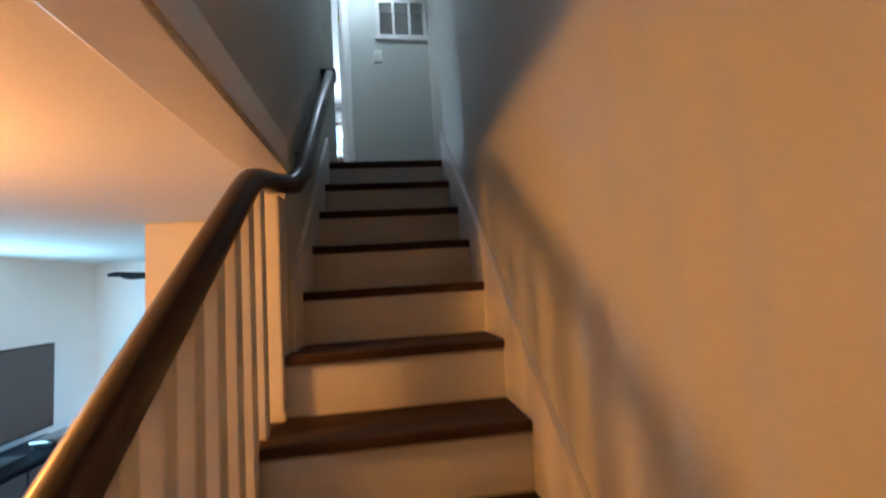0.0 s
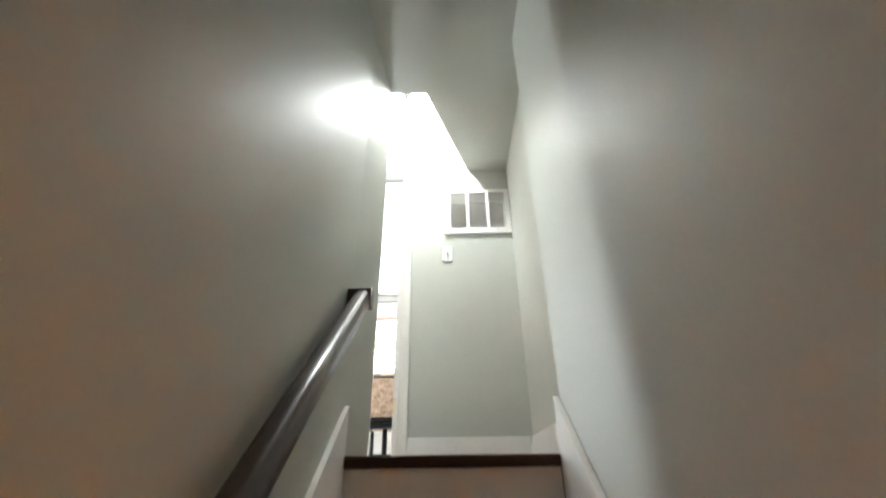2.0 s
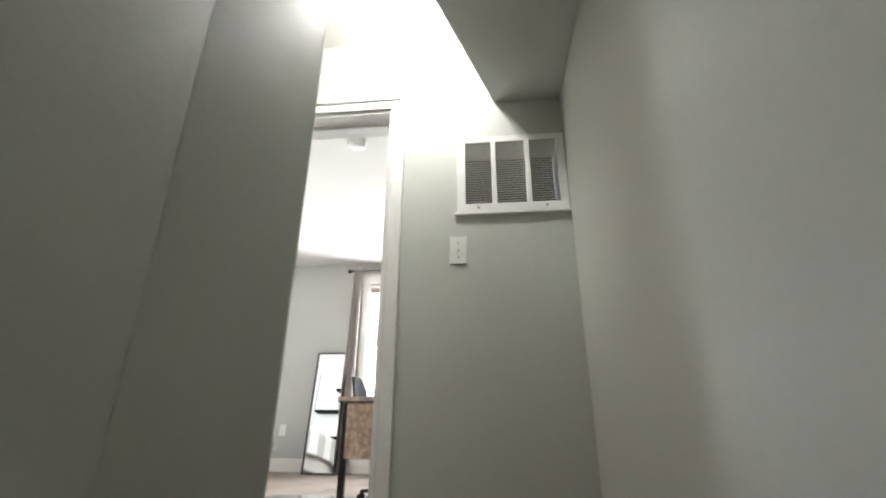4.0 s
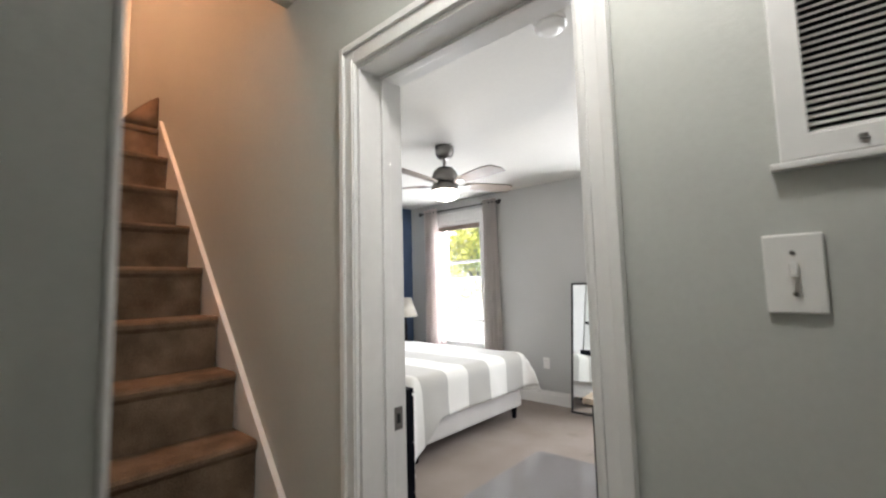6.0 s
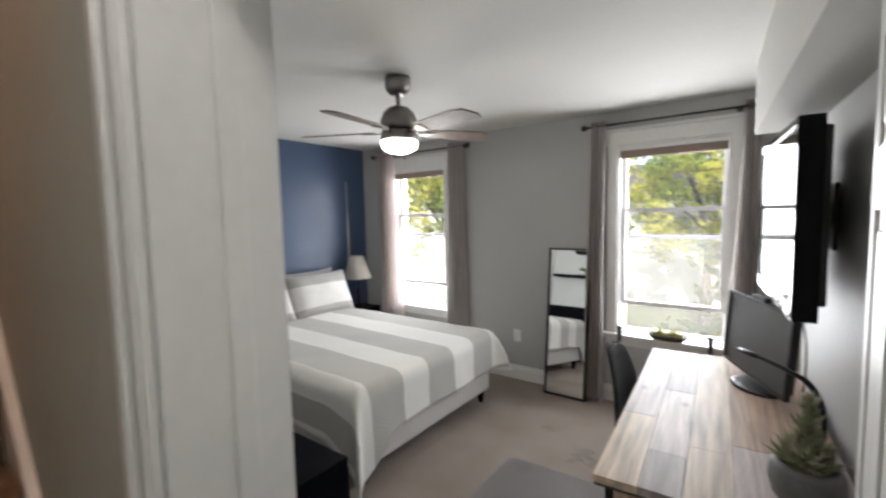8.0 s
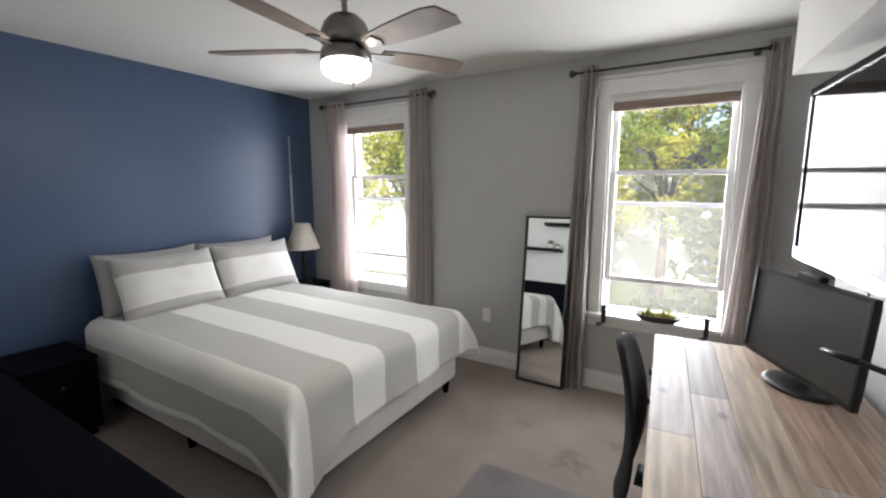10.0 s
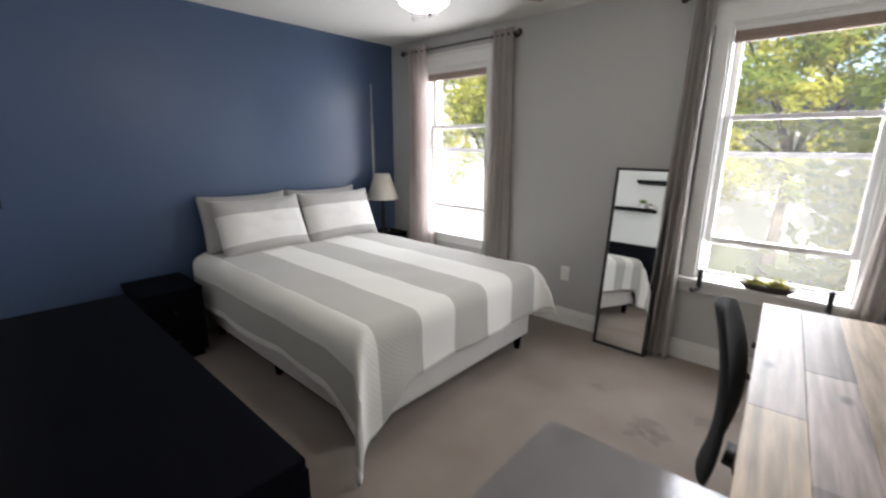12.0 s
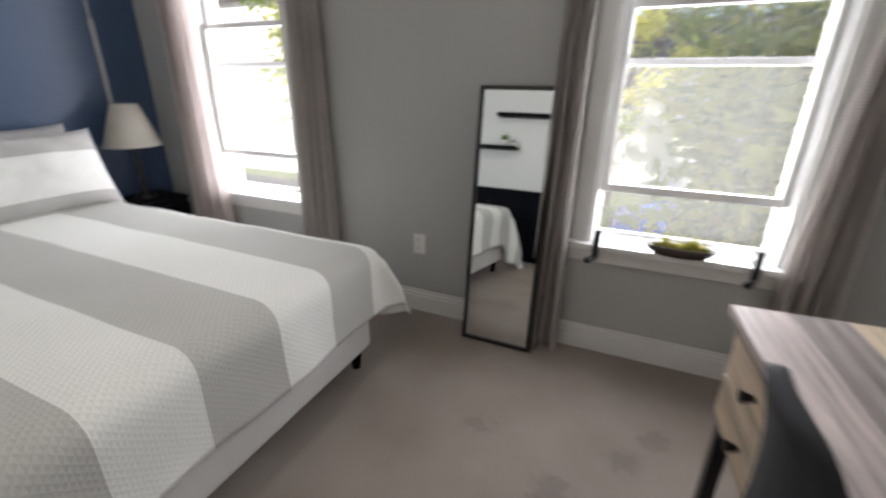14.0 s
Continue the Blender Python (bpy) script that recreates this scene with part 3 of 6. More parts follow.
# beam casing under the upper wall
bm = box(STAIR_L - 0.125, -5.2, BEAM - 0.014, STAIR_L + 0.014, -1.106, BEAM - 0.0005, 0.004)
add_box(bm, STAIR_L + 0.001, -5.2, BEAM + 0.0005, STAIR_L + 0.014, -1.106, BEAM + 0.1, 0.004)
add_box(bm, STAIR_L + 0.0145, -5.2, BEAM - 0.006, STAIR_L + 0.022, -1.106, BEAM + 0.012, 0.003)
add_box(bm, STAIR_L - 0.125, -5.2, BEAM + 0.0005, STAIR_L - 0.1125, -1.106, LIVING_CEIL - 0.001, 0.003)
structure("trim_stair_opening", bm, TRIM, "white painted casing along the edge of the stair opening", "trim")
structure("wall_stair_return", prism([(STAIR_L + 0.0005, -0.04), (STAIR_L + 0.032, CORNER_Y), (STAIR_L + 0.0005, CORNER_Y)], "z", 0.0, 1.999), SAGE, "sage grey painted end of the stair wall", "wall")
structure("trim_landing_corner", box(STAIR_L + 0.016, CORNER_Y + 0.0005, 0.0, STAIR_L + 0.033, CORNER_Y + 0.006, 1.99, 0.001), TRIM, "thin white corner bead at the landing", "trim")


# ---------------------------------------------------------------- main stairs
stairs = thing("main_stairs", (0.06, -1.6, FLOOR0), "straight wooden stairs with dark treads and white risers", "stairs", kind="structure")
for k in range(14):
    y, z = -k * RUN, -k * RISE + 0.012
    left = STAIR_L if k < 6 else STAIR_L - 0.075
    if k:
        part("tread", box(left, y - 0.012, z - 0.034, STAIR_R - 0.02, y + RUN + 0.02, z, 0.008), TREAD, stairs)
    else:
        part("tread", box(STAIR_L, y - 0.012, -0.024, STAIR_R - 0.02, y + 0.029, 0.012, 0.008), TREAD, stairs)
    part("riser", box(left if k < 6 else left + 0.02, y + 0.012, z - RISE, STAIR_R - 0.02, y + 0.028, z - 0.034), TRIM, stairs)
slope = RISE / RUN
def skirt(x0, x1, y0, y1, high, low):
    return prism([(y0, y0 * slope + high), (y1, y1 * slope + high), (y1, y1 * slope - low), (y0, y0 * slope - low)], "x", x0, x1)
part("skirt_board", skirt(STAIR_R - 0.02, STAIR_R - 0.001, -3.25, 0.0, 0.185, 0.26), TRIM, stairs, "white painted skirt board")
part("skirt_board", skirt(STAIR_L + 0.001, STAIR_L + 0.018, -1.10, 0.0, 0.165, 0.26), TRIM, stairs, "white painted skirt board")
part("string_board", skirt(STAIR_L - 0.075, STAIR_L - 0.055, -3.25, -1.25, -0.03, 0.30), TRIM, stairs, "white painted outer string")

# balustrade: newel, balusters and the rail that runs on up the wall
balustrade = thing("stair_balustrade", (STAIR_L, -1.3, -1.17), "white balusters and newel under a dark wooden handrail", "balustrade")
bm = box(-0.418, -1.196, -1.148, -0.30, -1.1055, -0.45, 0.006)
add_box(bm, -0.423, -1.201, -1.148, -0.296, -1.1052, -1.12, 0.004)
part("newel_post", bm, TRIM, balustrade, "square white newel post")
for k in range(20):
    y = -1.325 - 0.105 * k
    step = math.ceil(-y / RUN)
    under = -0.46 if y > -1.36 else 0.785 * (y + 1.41) - 0.505
    part("baluster", box(-0.354, y - 0.021, -step * RISE + 0.01, -0.312, y + 0.021, under, 0.003), TRIM, balustrade)
rail_line = [(-0.332, -3.25, -1.93), (-0.332, -2.05, -0.98), (-0.332, -1.49, -0.54), (-0.332, -1.41, -0.478), (-0.332, -1.35, -0.442), (-0.330, -1.28, -0.422), (-0.312, -1.18, -0.41), (-0.272, -1.11, -0.398), (-0.252, -1.05, -0.34), (-0.248, -0.96, -0.235), (-0.248, -0.6, 0.085), (-0.248, -0.085, 0.52)]
section = [(-0.027, -0.024), (-0.030, 0.004), (-0.023, 0.023), (-0.010, 0.030), (0.010, 0.030), (0.023, 0.023), (0.030, 0.004), (0.027, -0.024), (0.017, -0.032), (-0.017, -0.032)]
part("handrail", sweep(rail_line, section), RAILWOOD, balustrade, "dark-stained moulded handrail", smooth=True)
part("rail_return", box(-0.2995, -0.112, 0.478, -0.214, -0.058, 0.545, 0.006), RAILWOOD, balustrade, "dark end block turned to the wall")
for y in (-0.9, -0.25):
    part("rail_bracket", rod((-0.2995, y, y * 0.85 + 0.53), (-0.25, y, y * 0.85 + 0.565), 0.01), BLACKMETAL, balustrade)


# ---------------------------------------------------------------- attic stairs
A_RISE, A_RUN, A_X, A_Z = 0.2303, 0.2005, -1.806, 0.946
attic = thing("attic_stairs", (-1.2, 0.7, 0.0), "steep attic stairs covered in worn brown carpet", "stairs", kind="structure")
for k in range(-3, 7):
    x, z = A_X - k * A_RUN, A_Z + k * A_RISE
    bm = bmesh.new()
    outline = [(x - A_RUN - 0.012, z - A_RISE * 1.06), (x - 0.012, z - A_RISE * 1.06), (x - 0.004, z - 0.05), (x + 0.010, z - 0.032), (x + 0.012, z - 0.016), (x + 0.004, z - 0.004), (x - 0.02, z), (x - A_RUN - 0.012, z)]
    rows_y = [CORNER_Y + 0.002 + (WALL_A - 0.028 - CORNER_Y) * i / 10 for i in range(11)]
    rings = []
    for y in rows_y:
        sag = 0.006 * noise.noise(Vector((y * 3.1, k * 1.7, 0)))
        rings.append([bm.verts.new((px + (sag if 1 < i < 7 else 0), y, pz + (sag if 1 < i else 0))) for i, (px, pz) in enumerate(outline)])
    for a, b in zip(rings, rings[1:]):
        for i in range(len(outline)):
            j = (i + 1) % len(outline)
            bm.faces.new((a[i], a[j], b[j], b[i]))
    bm.faces.new(rings[0])
    bm.faces.new(rings[-1])
    part("carpeted_step", bm, STAIR_CARPET, attic, smooth=False)
def attic_line(x, up):
    return A_Z + (A_X - x) * A_RISE / A_RUN + up
part("skirt_board", prism([(-1.18, 0.0), (-1.13, 0.06), (-1.13, attic_line(-1.13, 0.035)), (-3.02, attic_line(-3.02, 0.045)), (-3.02, attic_line(-3.02, -0.3)), (-1.3, 0.0)], "y", WALL_A - 0.024, WALL_A - 0.001), TRIM, attic, "white painted skirt board")
# what stands at the stair head
bm = prism([(0.83, 2.326), (1.03, 2.326), (1.03, 2.535), (0.985, 2.50), (0.90, 2.41)], "x", -3.06, -2.995)
bmesh.ops.bevel(bm, geom=bm.edges[:], offset=0.008, segments=2, affect="EDGES")
tagged(part("folded_rug", bm, STAIR_CARPET, smooth=True), "folded brown rug leaning at the attic stair head", "rug")
bm = box(-3.985, 0.62, 2.326, -3.96, 0.71, 4.3, 0.004)
add_box(bm, -3.985, 0.36, 2.326, -3.97, 0.62, 2.43, 0.004)
structure("trim_attic", bm, TRIM, "white door casing at the attic stair head", "trim")

# ---------------------------------------------------------------- landing: door, vent, switch, lamp
def casing(x0, x1, top, y, out, label):
    """Moulded door casing on one face of a wall: two legs and a head, each a stepped board."""
    bm = bmesh.new()
    for a, b, lean in ((x0 - 0.062, x0 + 0.004, -1), (x1 - 0.004, x1 + 0.062, 1)):
        add_box(bm, a, y, 0.0, b, y + out * 0.014, top + 0.062, 0.003)
        c = (a, a + 0.022) if lean < 0 else (b - 0.022, b)
        add_box(bm, c[0], y + out * 0.0142, 0.0, c[1], y + out * 0.024, top + 0.062, 0.003)
        c = (b - 0.016, b - 0.004) if lean < 0 else (a + 0.004, a + 0.016)
        add_box(bm, c[0], y + out * 0.0142, 0.0, c[1], y + out * 0.019, top + 0.01, 0.002)
    add_box(bm, x0 + 0.0041, y, top - 0.004, x1 - 0.0041, y + out * 0.0141, top + 0.062, 0.003)
    add_box(bm, x0 - 0.039, y + out * 0.0143, top + 0.04, x1 + 0.039, y + out * 0.0241, top + 0.0621, 0.003)
    return structure("trim_door", bm, TRIM, label, "door casing")

casing(DOOR0 + 0.004, DOOR1 - 0.004, DOOR_H, WALL_A - 0.0005, -1, "white moulded casing around the bedroom doorway")
casing(DOOR0 - 0.02, DOOR1 + 0.02, DOOR_H + 0.02, WALL_B + 0.0045, 1, "white moulded casing on the bedroom side of the doorway")
bm = box(DOOR0 + 0.0005, WALL_A + 0.0005, 0.0, DOOR0 + 0.018, WALL_B + 0.003, DOOR_H - 0.0185)
add_box(bm, DOOR1 - 0.018, WALL_A + 0.0005, 0.0, DOOR1 - 0.0005, WALL_B + 0.003, DOOR_H - 0.0185)
add_box(bm, DOOR0 + 0.0005, WALL_A + 0.0005, DOOR_H - 0.018, DOOR1 - 0.0005, WALL_B + 0.003, DOOR_H - 0.0005)
add_box(bm, DOOR0 + 0.0185, WALL_A + 0.085, 0.0, DOOR0 + 0.03, WALL_A + 0.118, DOOR_H - 0.031, 0.003)
add_box(bm, DOOR1 - 0.03, WALL_A + 0.085, 0.0, DOOR1 - 0.0185, WALL_A + 0.118, DOOR_H - 0.031, 0.003)
add_box(bm, DOOR0 + 0.0185, WALL_A + 0.085, DOOR_H - 0.03, DOOR1 - 0.0185, WALL_A + 0.118, DOOR_H - 0.0185, 0.003)
jamb = structure("door_jamb", bm, TRIM, "white painted jamb of the bedroom doorway", "door frame")
bm = box(DOOR0 + 0.0182, WALL_A + 0.125, 0.83, DOOR0 + 0.0215, WALL_A + 0.16, 0.90, 0.001)
part("strike_plate", bm, NICKEL, jamb, "metal strike plate")
# dark sheet on the plate stands in for the hole's shade
part("strike_hole", box(DOOR0 + 0.0216, WALL_A + 0.135, 0.85, DOOR0 + 0.0219, WALL_A + 0.15, 0.88), DARKVOID, jamb)
for z in (0.3, 1.72):
    bm = box(DOOR1 - 0.0212, WALL_A + 0.127, z, DOOR1 - 0.0182, WALL_A + 0.165, z + 0.09, 0.001)
    add_cone(bm, (DOOR1 - 0.022, WALL_A + 0.172, z), (DOOR1 - 0.022, WALL_A + 0.172, z + 0.09), 0.006, 0.006, 10)
    part("hinge", bm, BRASS, jamb, "old brass hinge")

# the bedroom door, open against the desk wall
def panel_door(name, w, h, label):
    """A six-panel leaf, hinge edge on the z axis, running along +y, its room face towards -x."""
    root = thing(name, (0, 0, 0), label, "door", kind="structure")
    part("leaf", box(0.006, 0, 0.012, 0.030, w, h), TRIM, root)
    stile, rails = 0.105, (0.012, 0.22, 0.86, 1.0, 1.58, 1.68, h - 0.11, h)
    bm = bmesh.new()
    for a, b in ((0, stile), (w / 2 - 0.05, w / 2 + 0.05), (w - stile, w)):
        add_box(bm, 0.0, a, 0.012, 0.036, b, h, 0.002)
    for k in range(0, 8, 2):
        for a, b in ((stile + 0.0005, w / 2 - 0.0505), (w / 2 + 0.0505, w - stile - 0.0005)):
            add_box(bm, 0.0003, a, rails[k], 0.0357, b, rails[k + 1], 0.002)
    part("door_frame", bm, TRIM, root)
    for k in (1, 3, 5):
        for a, b in ((stile, w / 2 - 0.05), (w / 2 + 0.05, w - stile)):
            part("panel", box(0.002, a + 0.03, rails[k] + 0.03, 0.034, b - 0.03, rails[k + 1] - 0.03, 0.006), TRIM, root)
    return root

def knob(root, at, out, mat):
    bm = lathe((0, 0, 0), [(0.026, 0), (0.026, 0.006), (0.010, 0.010), (0.009, 0.028), (0.02, 0.036), (0.027, 0.048), (0.024, 0.060), (0.010, 0.066), (0.0005, 0.067)], 16)
    bmesh.ops.transform(bm, matrix=Matrix.Translation(at) @ Vector(out).to_track_quat("Z", "Y").to_matrix().to_4x4(), verts=bm.verts[:])
    return part("door_knob", bm, mat, root, "round polished brass knob", smooth=True)

door = panel_door("door_bedroom", 0.69, 1.96, "white painted panel door standing open against the wall")
knob(door, (0.0, 0.62, 0.9), (-1, 0, 0), BRASS)
for z in (0.3, 1.72):
    bm = box(0.004, -0.003, z, 0.034, -0.0003, z + 0.09, 0.001)
    for a, b in ((0.012, 0.018), (0.026, 0.045), (0.012, 0.072)):
        add_cone(bm, (a, -0.0045, z + b), (a, -0.003, z + b), 0.004, 0.004, 8)
    part("hinge_leaf", bm, BRASS, door, "old brass hinge leaf")
door.matrix_basis = pose(DOOR1 - 0.054, WALL_B + 0.012, 0.0, 0, 0, -6)
closet = panel_door("door_closet", 0.80, 2.0, "white painted closet door with a brass knob")
knob(closet, (0.0, 0.06, 0.84), (-1, 0, 0), BRASS)
closet.matrix_basis = pose(-3.145, WALL_B + 0.012, 0, 0, 0, 90)

# return-air grille: frame, mullions, tilted slats; dark sheet for the duct's shade
VX0, VX1, VZ0, VZ1 = 0.040, 0.497, 1.452, 1.812
vent = thing("return_air_vent", (0.27, WALL_A, 1.452), "white metal return-air grille with dark slots", "vent")
part("duct", pierced("y", WALL_A + 0.13, WALL_A + 0.17, VX0 + 0.03, VX1 - 0.03, VZ0 + 0.03, VZ1 - 0.03, []), DARKVOID, vent, "dark sheet for the shade in the duct")
bm = pierced("y", WALL_A - 0.012, WALL_A - 0.001, VX0, VX1, VZ0, VZ1, [(VX0 + 0.036, VX0 + 0.146, VZ0 + 0.036, VZ1 - 0.03), (VX0 + 0.168, VX0 + 0.289, VZ0 + 0.036, VZ1 - 0.03), (VX0 + 0.311, VX1 - 0.034, VZ0 + 0.036, VZ1 - 0.03)])
bmesh.ops.bevel(bm, geom=[e for e in bm.edges if len(e.link_faces) == 2 and e.calc_face_angle() > 1], offset=0.002, segments=1, affect="EDGES")
part("frame", bm, TRIM, vent)
part("ledge", box(VX0 - 0.012, WALL_A - 0.016, VZ0 - 0.012, VX1 + 0.004, WALL_A - 0.0005, VZ0 - 0.0005, 0.003), TRIM, vent)
for k in range(27):
    z = VZ0 + 0.041 + k * (VZ1 - VZ0 - 0.076) / 26
    part("slat", box(VX0 + 0.03, -0.006, -0.0019, VX1 - 0.028, 0.006, 0.0019, 0, Matrix.Translation((0, WALL_A + 0.002, z)) @ Matrix.Rotation(radians(26), 4, "X")), TRIM, vent)
for x in (VX0 + 0.09, VX1 - 0.09):
    part("screw", lathe((x, WALL_A - 0.0125, VZ0 + 0.018), [(0.0005, -0.003), (0.005, -0.003), (0.005, 0.003), (0.0005, 0.003)], 8), NICKEL, vent)

def switch_plate(at):
    root = thing("light_switch", at, "white toggle light switch on the sage wall", "light switch")
    x, y, z = at
    part("plate", box(x - 0.035, y - 0.007, z - 0.058, x + 0.035, y - 0.0005, z + 0.058, 0.003), PLATE, root)
    part("toggle", box(x - 0.005, y - 0.018, z - 0.004, x + 0.005, y - 0.006, z + 0.016, 0.002), PLATE, root)
    for dz in (-0.03, 0.03):
        part("screw", rod((x, y - 0.0085, z + dz), (x, y - 0.0065, z + dz), 0.0035, seg=8), NICKEL, root)
switch_plate((0.044, WALL_A, 1.288))

landing_lamp = thing("ceiling_light", (LAMP_X, LAMP_Y, LAND_CEIL), "lit round flush ceiling light at the landing", "ceiling light")
part("base", lathe((LAMP_X, LAMP_Y, LAND_CEIL), [(0.11, -0.001), (0.115, -0.02), (0.10, -0.025), (0.001, -0.025)], 24), NICKEL, landing_lamp, smooth=True)
part("dome", lathe((LAMP_X, LAMP_Y, LAND_CEIL), [(0.098, -0.026), (0.095, -0.045), (0.075, -0.068), (0.04, -0.080), (0.001, -0.083)], 24), DOME, landing_lamp, "glowing opal glass dome", smooth=True)
landing_lamp.children[1].visible_shadow = False

# baseboards
def baseboard(x0, y0, x1, y1, nx, ny, z=0.0, h=0.135):
    bm = bmesh.new()
    for a, b, t in ((0, h * 0.72, 0.016), (h * 0.72 + 0.0004, h * 0.86, 0.012), (h * 0.86 + 0.0004, h, 0.007)):
        add_box(bm, min(x0, x1, x0 + nx * t, x1 + nx * t), min(y0, y1, y0 + ny * t, y1 + ny * t), z + a, max(x0, x1, x0 + nx * t, x1 + nx * t), max(y0, y1, y0 + ny * t, y1 + ny * t), z + b, 0.0015)
    return structure("baseboard", bm, TRIM, "white moulded baseboard", "baseboard")
baseboard(BLUE_X + 0.02, WIN_Y - 0.0005, 0.08, WIN_Y - 0.0005, 0, -1)
baseboard(BLUE_X + 0.0005, WALL_B + 0.02, BLUE_X + 0.0005, WIN_Y - 0.02, 1, 0)
baseboard(DOOR1 + 0.06, WALL_A - 0.0005, LAND_R - 0.017, WALL_A - 0.0005, 0, -1, -0.002, 0.15)
baseboard(LAND_R - 0.0005, -0.02, LAND_R - 0.0005, WALL_A - 0.001, -1, 0, -0.002, 0.15)

# ---------------------------------------------------------------- bedroom windows
def window(name, x0, x1, z0, z1, label):
    y = WIN_Y
    root = thing(name, ((x0 + x1) / 2, y, z0), label, "window", kind="structure")
    bm = bmesh.new()
    for a, b in ((x0 - 0.075, x0 + 0.004), (x1 - 0.004, x1 + 0.075)):
        add_box(bm, a, y - 0.018, z0 - 0.01, b, y - 0.0005, z1 + 0.09, 0.004)
    add_box(bm, x0 - 0.085, y - 0.0185, z1 - 0.004, x1 + 0.085, y - 0.0006, z1 + 0.10, 0.004)
    add_box(bm, x0 - 0.095, y - 0.03, z1 + 0.1005, x1 + 0.095, y - 0.0005, z1 + 0.125, 0.006)
    part("window_frame", bm, TRIM, root)
    bm = box(x0 - 0.10, y - 0.055, z0 - 0.032, x1 + 0.10, y + 0.12, z0 - 0.002, 0.005)
    add_box(bm, x0 - 0.08, y - 0.016, z0 - 0.10, x1 + 0.08, y - 0.0005, z0 - 0.033, 0.003)
    part("window_sill", bm, TRIM, root)
    bm = bmesh.new()
    for a, b in ((x0 + 0.0005, x0 + 0.018), (x1 - 0.018, x1 - 0.0005)):
        add_box(bm, a, y + 0.0005, z0 - 0.001, b, y + 0.215, z1 - 0.0005)
    add_box(bm, x0 + 0.0185, y + 0.0005, z1 - 0.018, x1 - 0.0185, y + 0.215, z1 - 0.0005)
    part("window_lining", bm, TRIM, root)
    def sash(name, ya, yb, a, b, rail):
        bm = bmesh.new()
        add_box(bm, x0 + 0.019, ya, a, x0 + 0.055, yb, b, 0.003)
        add_box(bm, x1 - 0.055, ya, a, x1 - 0.019, yb, b, 0.003)
        add_box(bm, x0 + 0.0555, ya + 0.0003, a, x1 - 0.0555, yb - 0.0003, a + rail, 0.003)
        add_box(bm, x0 + 0.0555, ya + 0.0003, b - 0.03, x1 - 0.0555, yb - 0.0003, b, 0.003)
        s = part(name, bm, TRIM, root)
        p = part("pane", box(x0 + 0.05, (ya + yb) / 2 - 0.002, a + rail - 0.004, x1 - 0.05, (ya + yb) / 2 + 0.002, b - 0.026), PANE, s)
        p.visible_shadow = False
    sash("lower_sash", y + 0.055, y + 0.085, 0.825, 1.61, 0.035)
    sash("upper_sash", y + 0.092, y + 0.122, 1.365, z1 - 0.02, 0.03)
    bm = bmesh.new()
    for a, b in ((x0 + 0.019, x0 + 0.036), (x1 - 0.036, x1 - 0.019)):
        add_box(bm, a, y + 0.15, z0, b, y + 0.165, 1.40)
    add_box(bm, x0 + 0.0365, y + 0.1503, z0, x1 - 0.0365, y + 0.1647, z0 + 0.02)
    scr = part("screen_frame", bm, TRIM, root, "white screen frame")
    # black rail stands in for the shaded underside of the upper sash
    part("screen_rail", box(x0 + 0.0365, y + 0.1503, 1.372, x1 - 0.0365, y + 0.1647, 1.40), BLACKMETAL, scr, "upper rail, dark as the shade under the sash")
    s = part("insect_screen", box(x0 + 0.03, y + 0.157, z0 + 0.01, x1 - 0.03, y + 0.158, 1.38), SCREEN, scr, "pale insect screen")
    s.visible_shadow = False
    blind = thing("raised_blind", ((x0 + x1) / 2, y + 0.02, z1 - 0.10), "brown woven blind drawn up to the window head", "blind")
    part("headrail", box(x0 + 0.02, y + 0.004, z1 - 0.048, x1 - 0.02, y + 0.034, z1 - 0.02, 0.003), TRIM, blind, "white headrail")
    for k in range(4):
        part("fold", box(x0 + 0.022, y + 0.002 + 0.002 * (k % 2), z1 - 0.110 + k * 0.0155, x1 - 0.022, y + 0.032, z1 - 0.096 + k * 0.0155, 0.004), BLIND, blind)
    return root
window("window_1", *W1, WZ0, WZ1, "white sash window raised slightly behind pale curtains")
window("window_2", *W2, WZ0, WZ1, "white sash window with its lower sash raised a little")

def curtain_rod(x0, x1, ends):
    z, y = 2.272, 4.42
    root = thing("curtain_rod", ((x0 + x1) / 2, y, z), "thin dark nickel curtain rod with knob finials", "curtain rod")
    part("pole", rod((x0, y, z), (x1, y, z), 0.008), DARKNICKEL, root, smooth=True)
    for x, s in ((x0, -1), (x1, 1)):
        bm = lathe((0, 0, 0), [(0.009, 0), (0.014, 0.006), (0.011, 0.012), (0.022, 0.022), (0.026, 0.036), (0.018, 0.05), (0.001, 0.054)], 14)
        bmesh.ops.transform(bm, matrix=Matrix.Translation((x, y, z)) @ Vector((s, 0, 0)).to_track_quat("Z", "Y").to_matrix().to_4x4(), verts=bm.verts[:])
        part("finial", bm, DARKNICKEL, root, smooth=True)
        bm = rod((x - s * 0.035, y, z), (x - s * 0.035, WIN_Y - 0.002, z), 0.006)
        add_cone(bm, (x - s * 0.035, WIN_Y - 0.008, z), (x - s * 0.035, WIN_Y - 0.001, z), 0.02, 0.02)
        part("bracket", bm, DARKNICKEL, root)
curtain_rod(-3.99, -2.75, 0)
curtain_rod(-1.54, -0.49, 0)

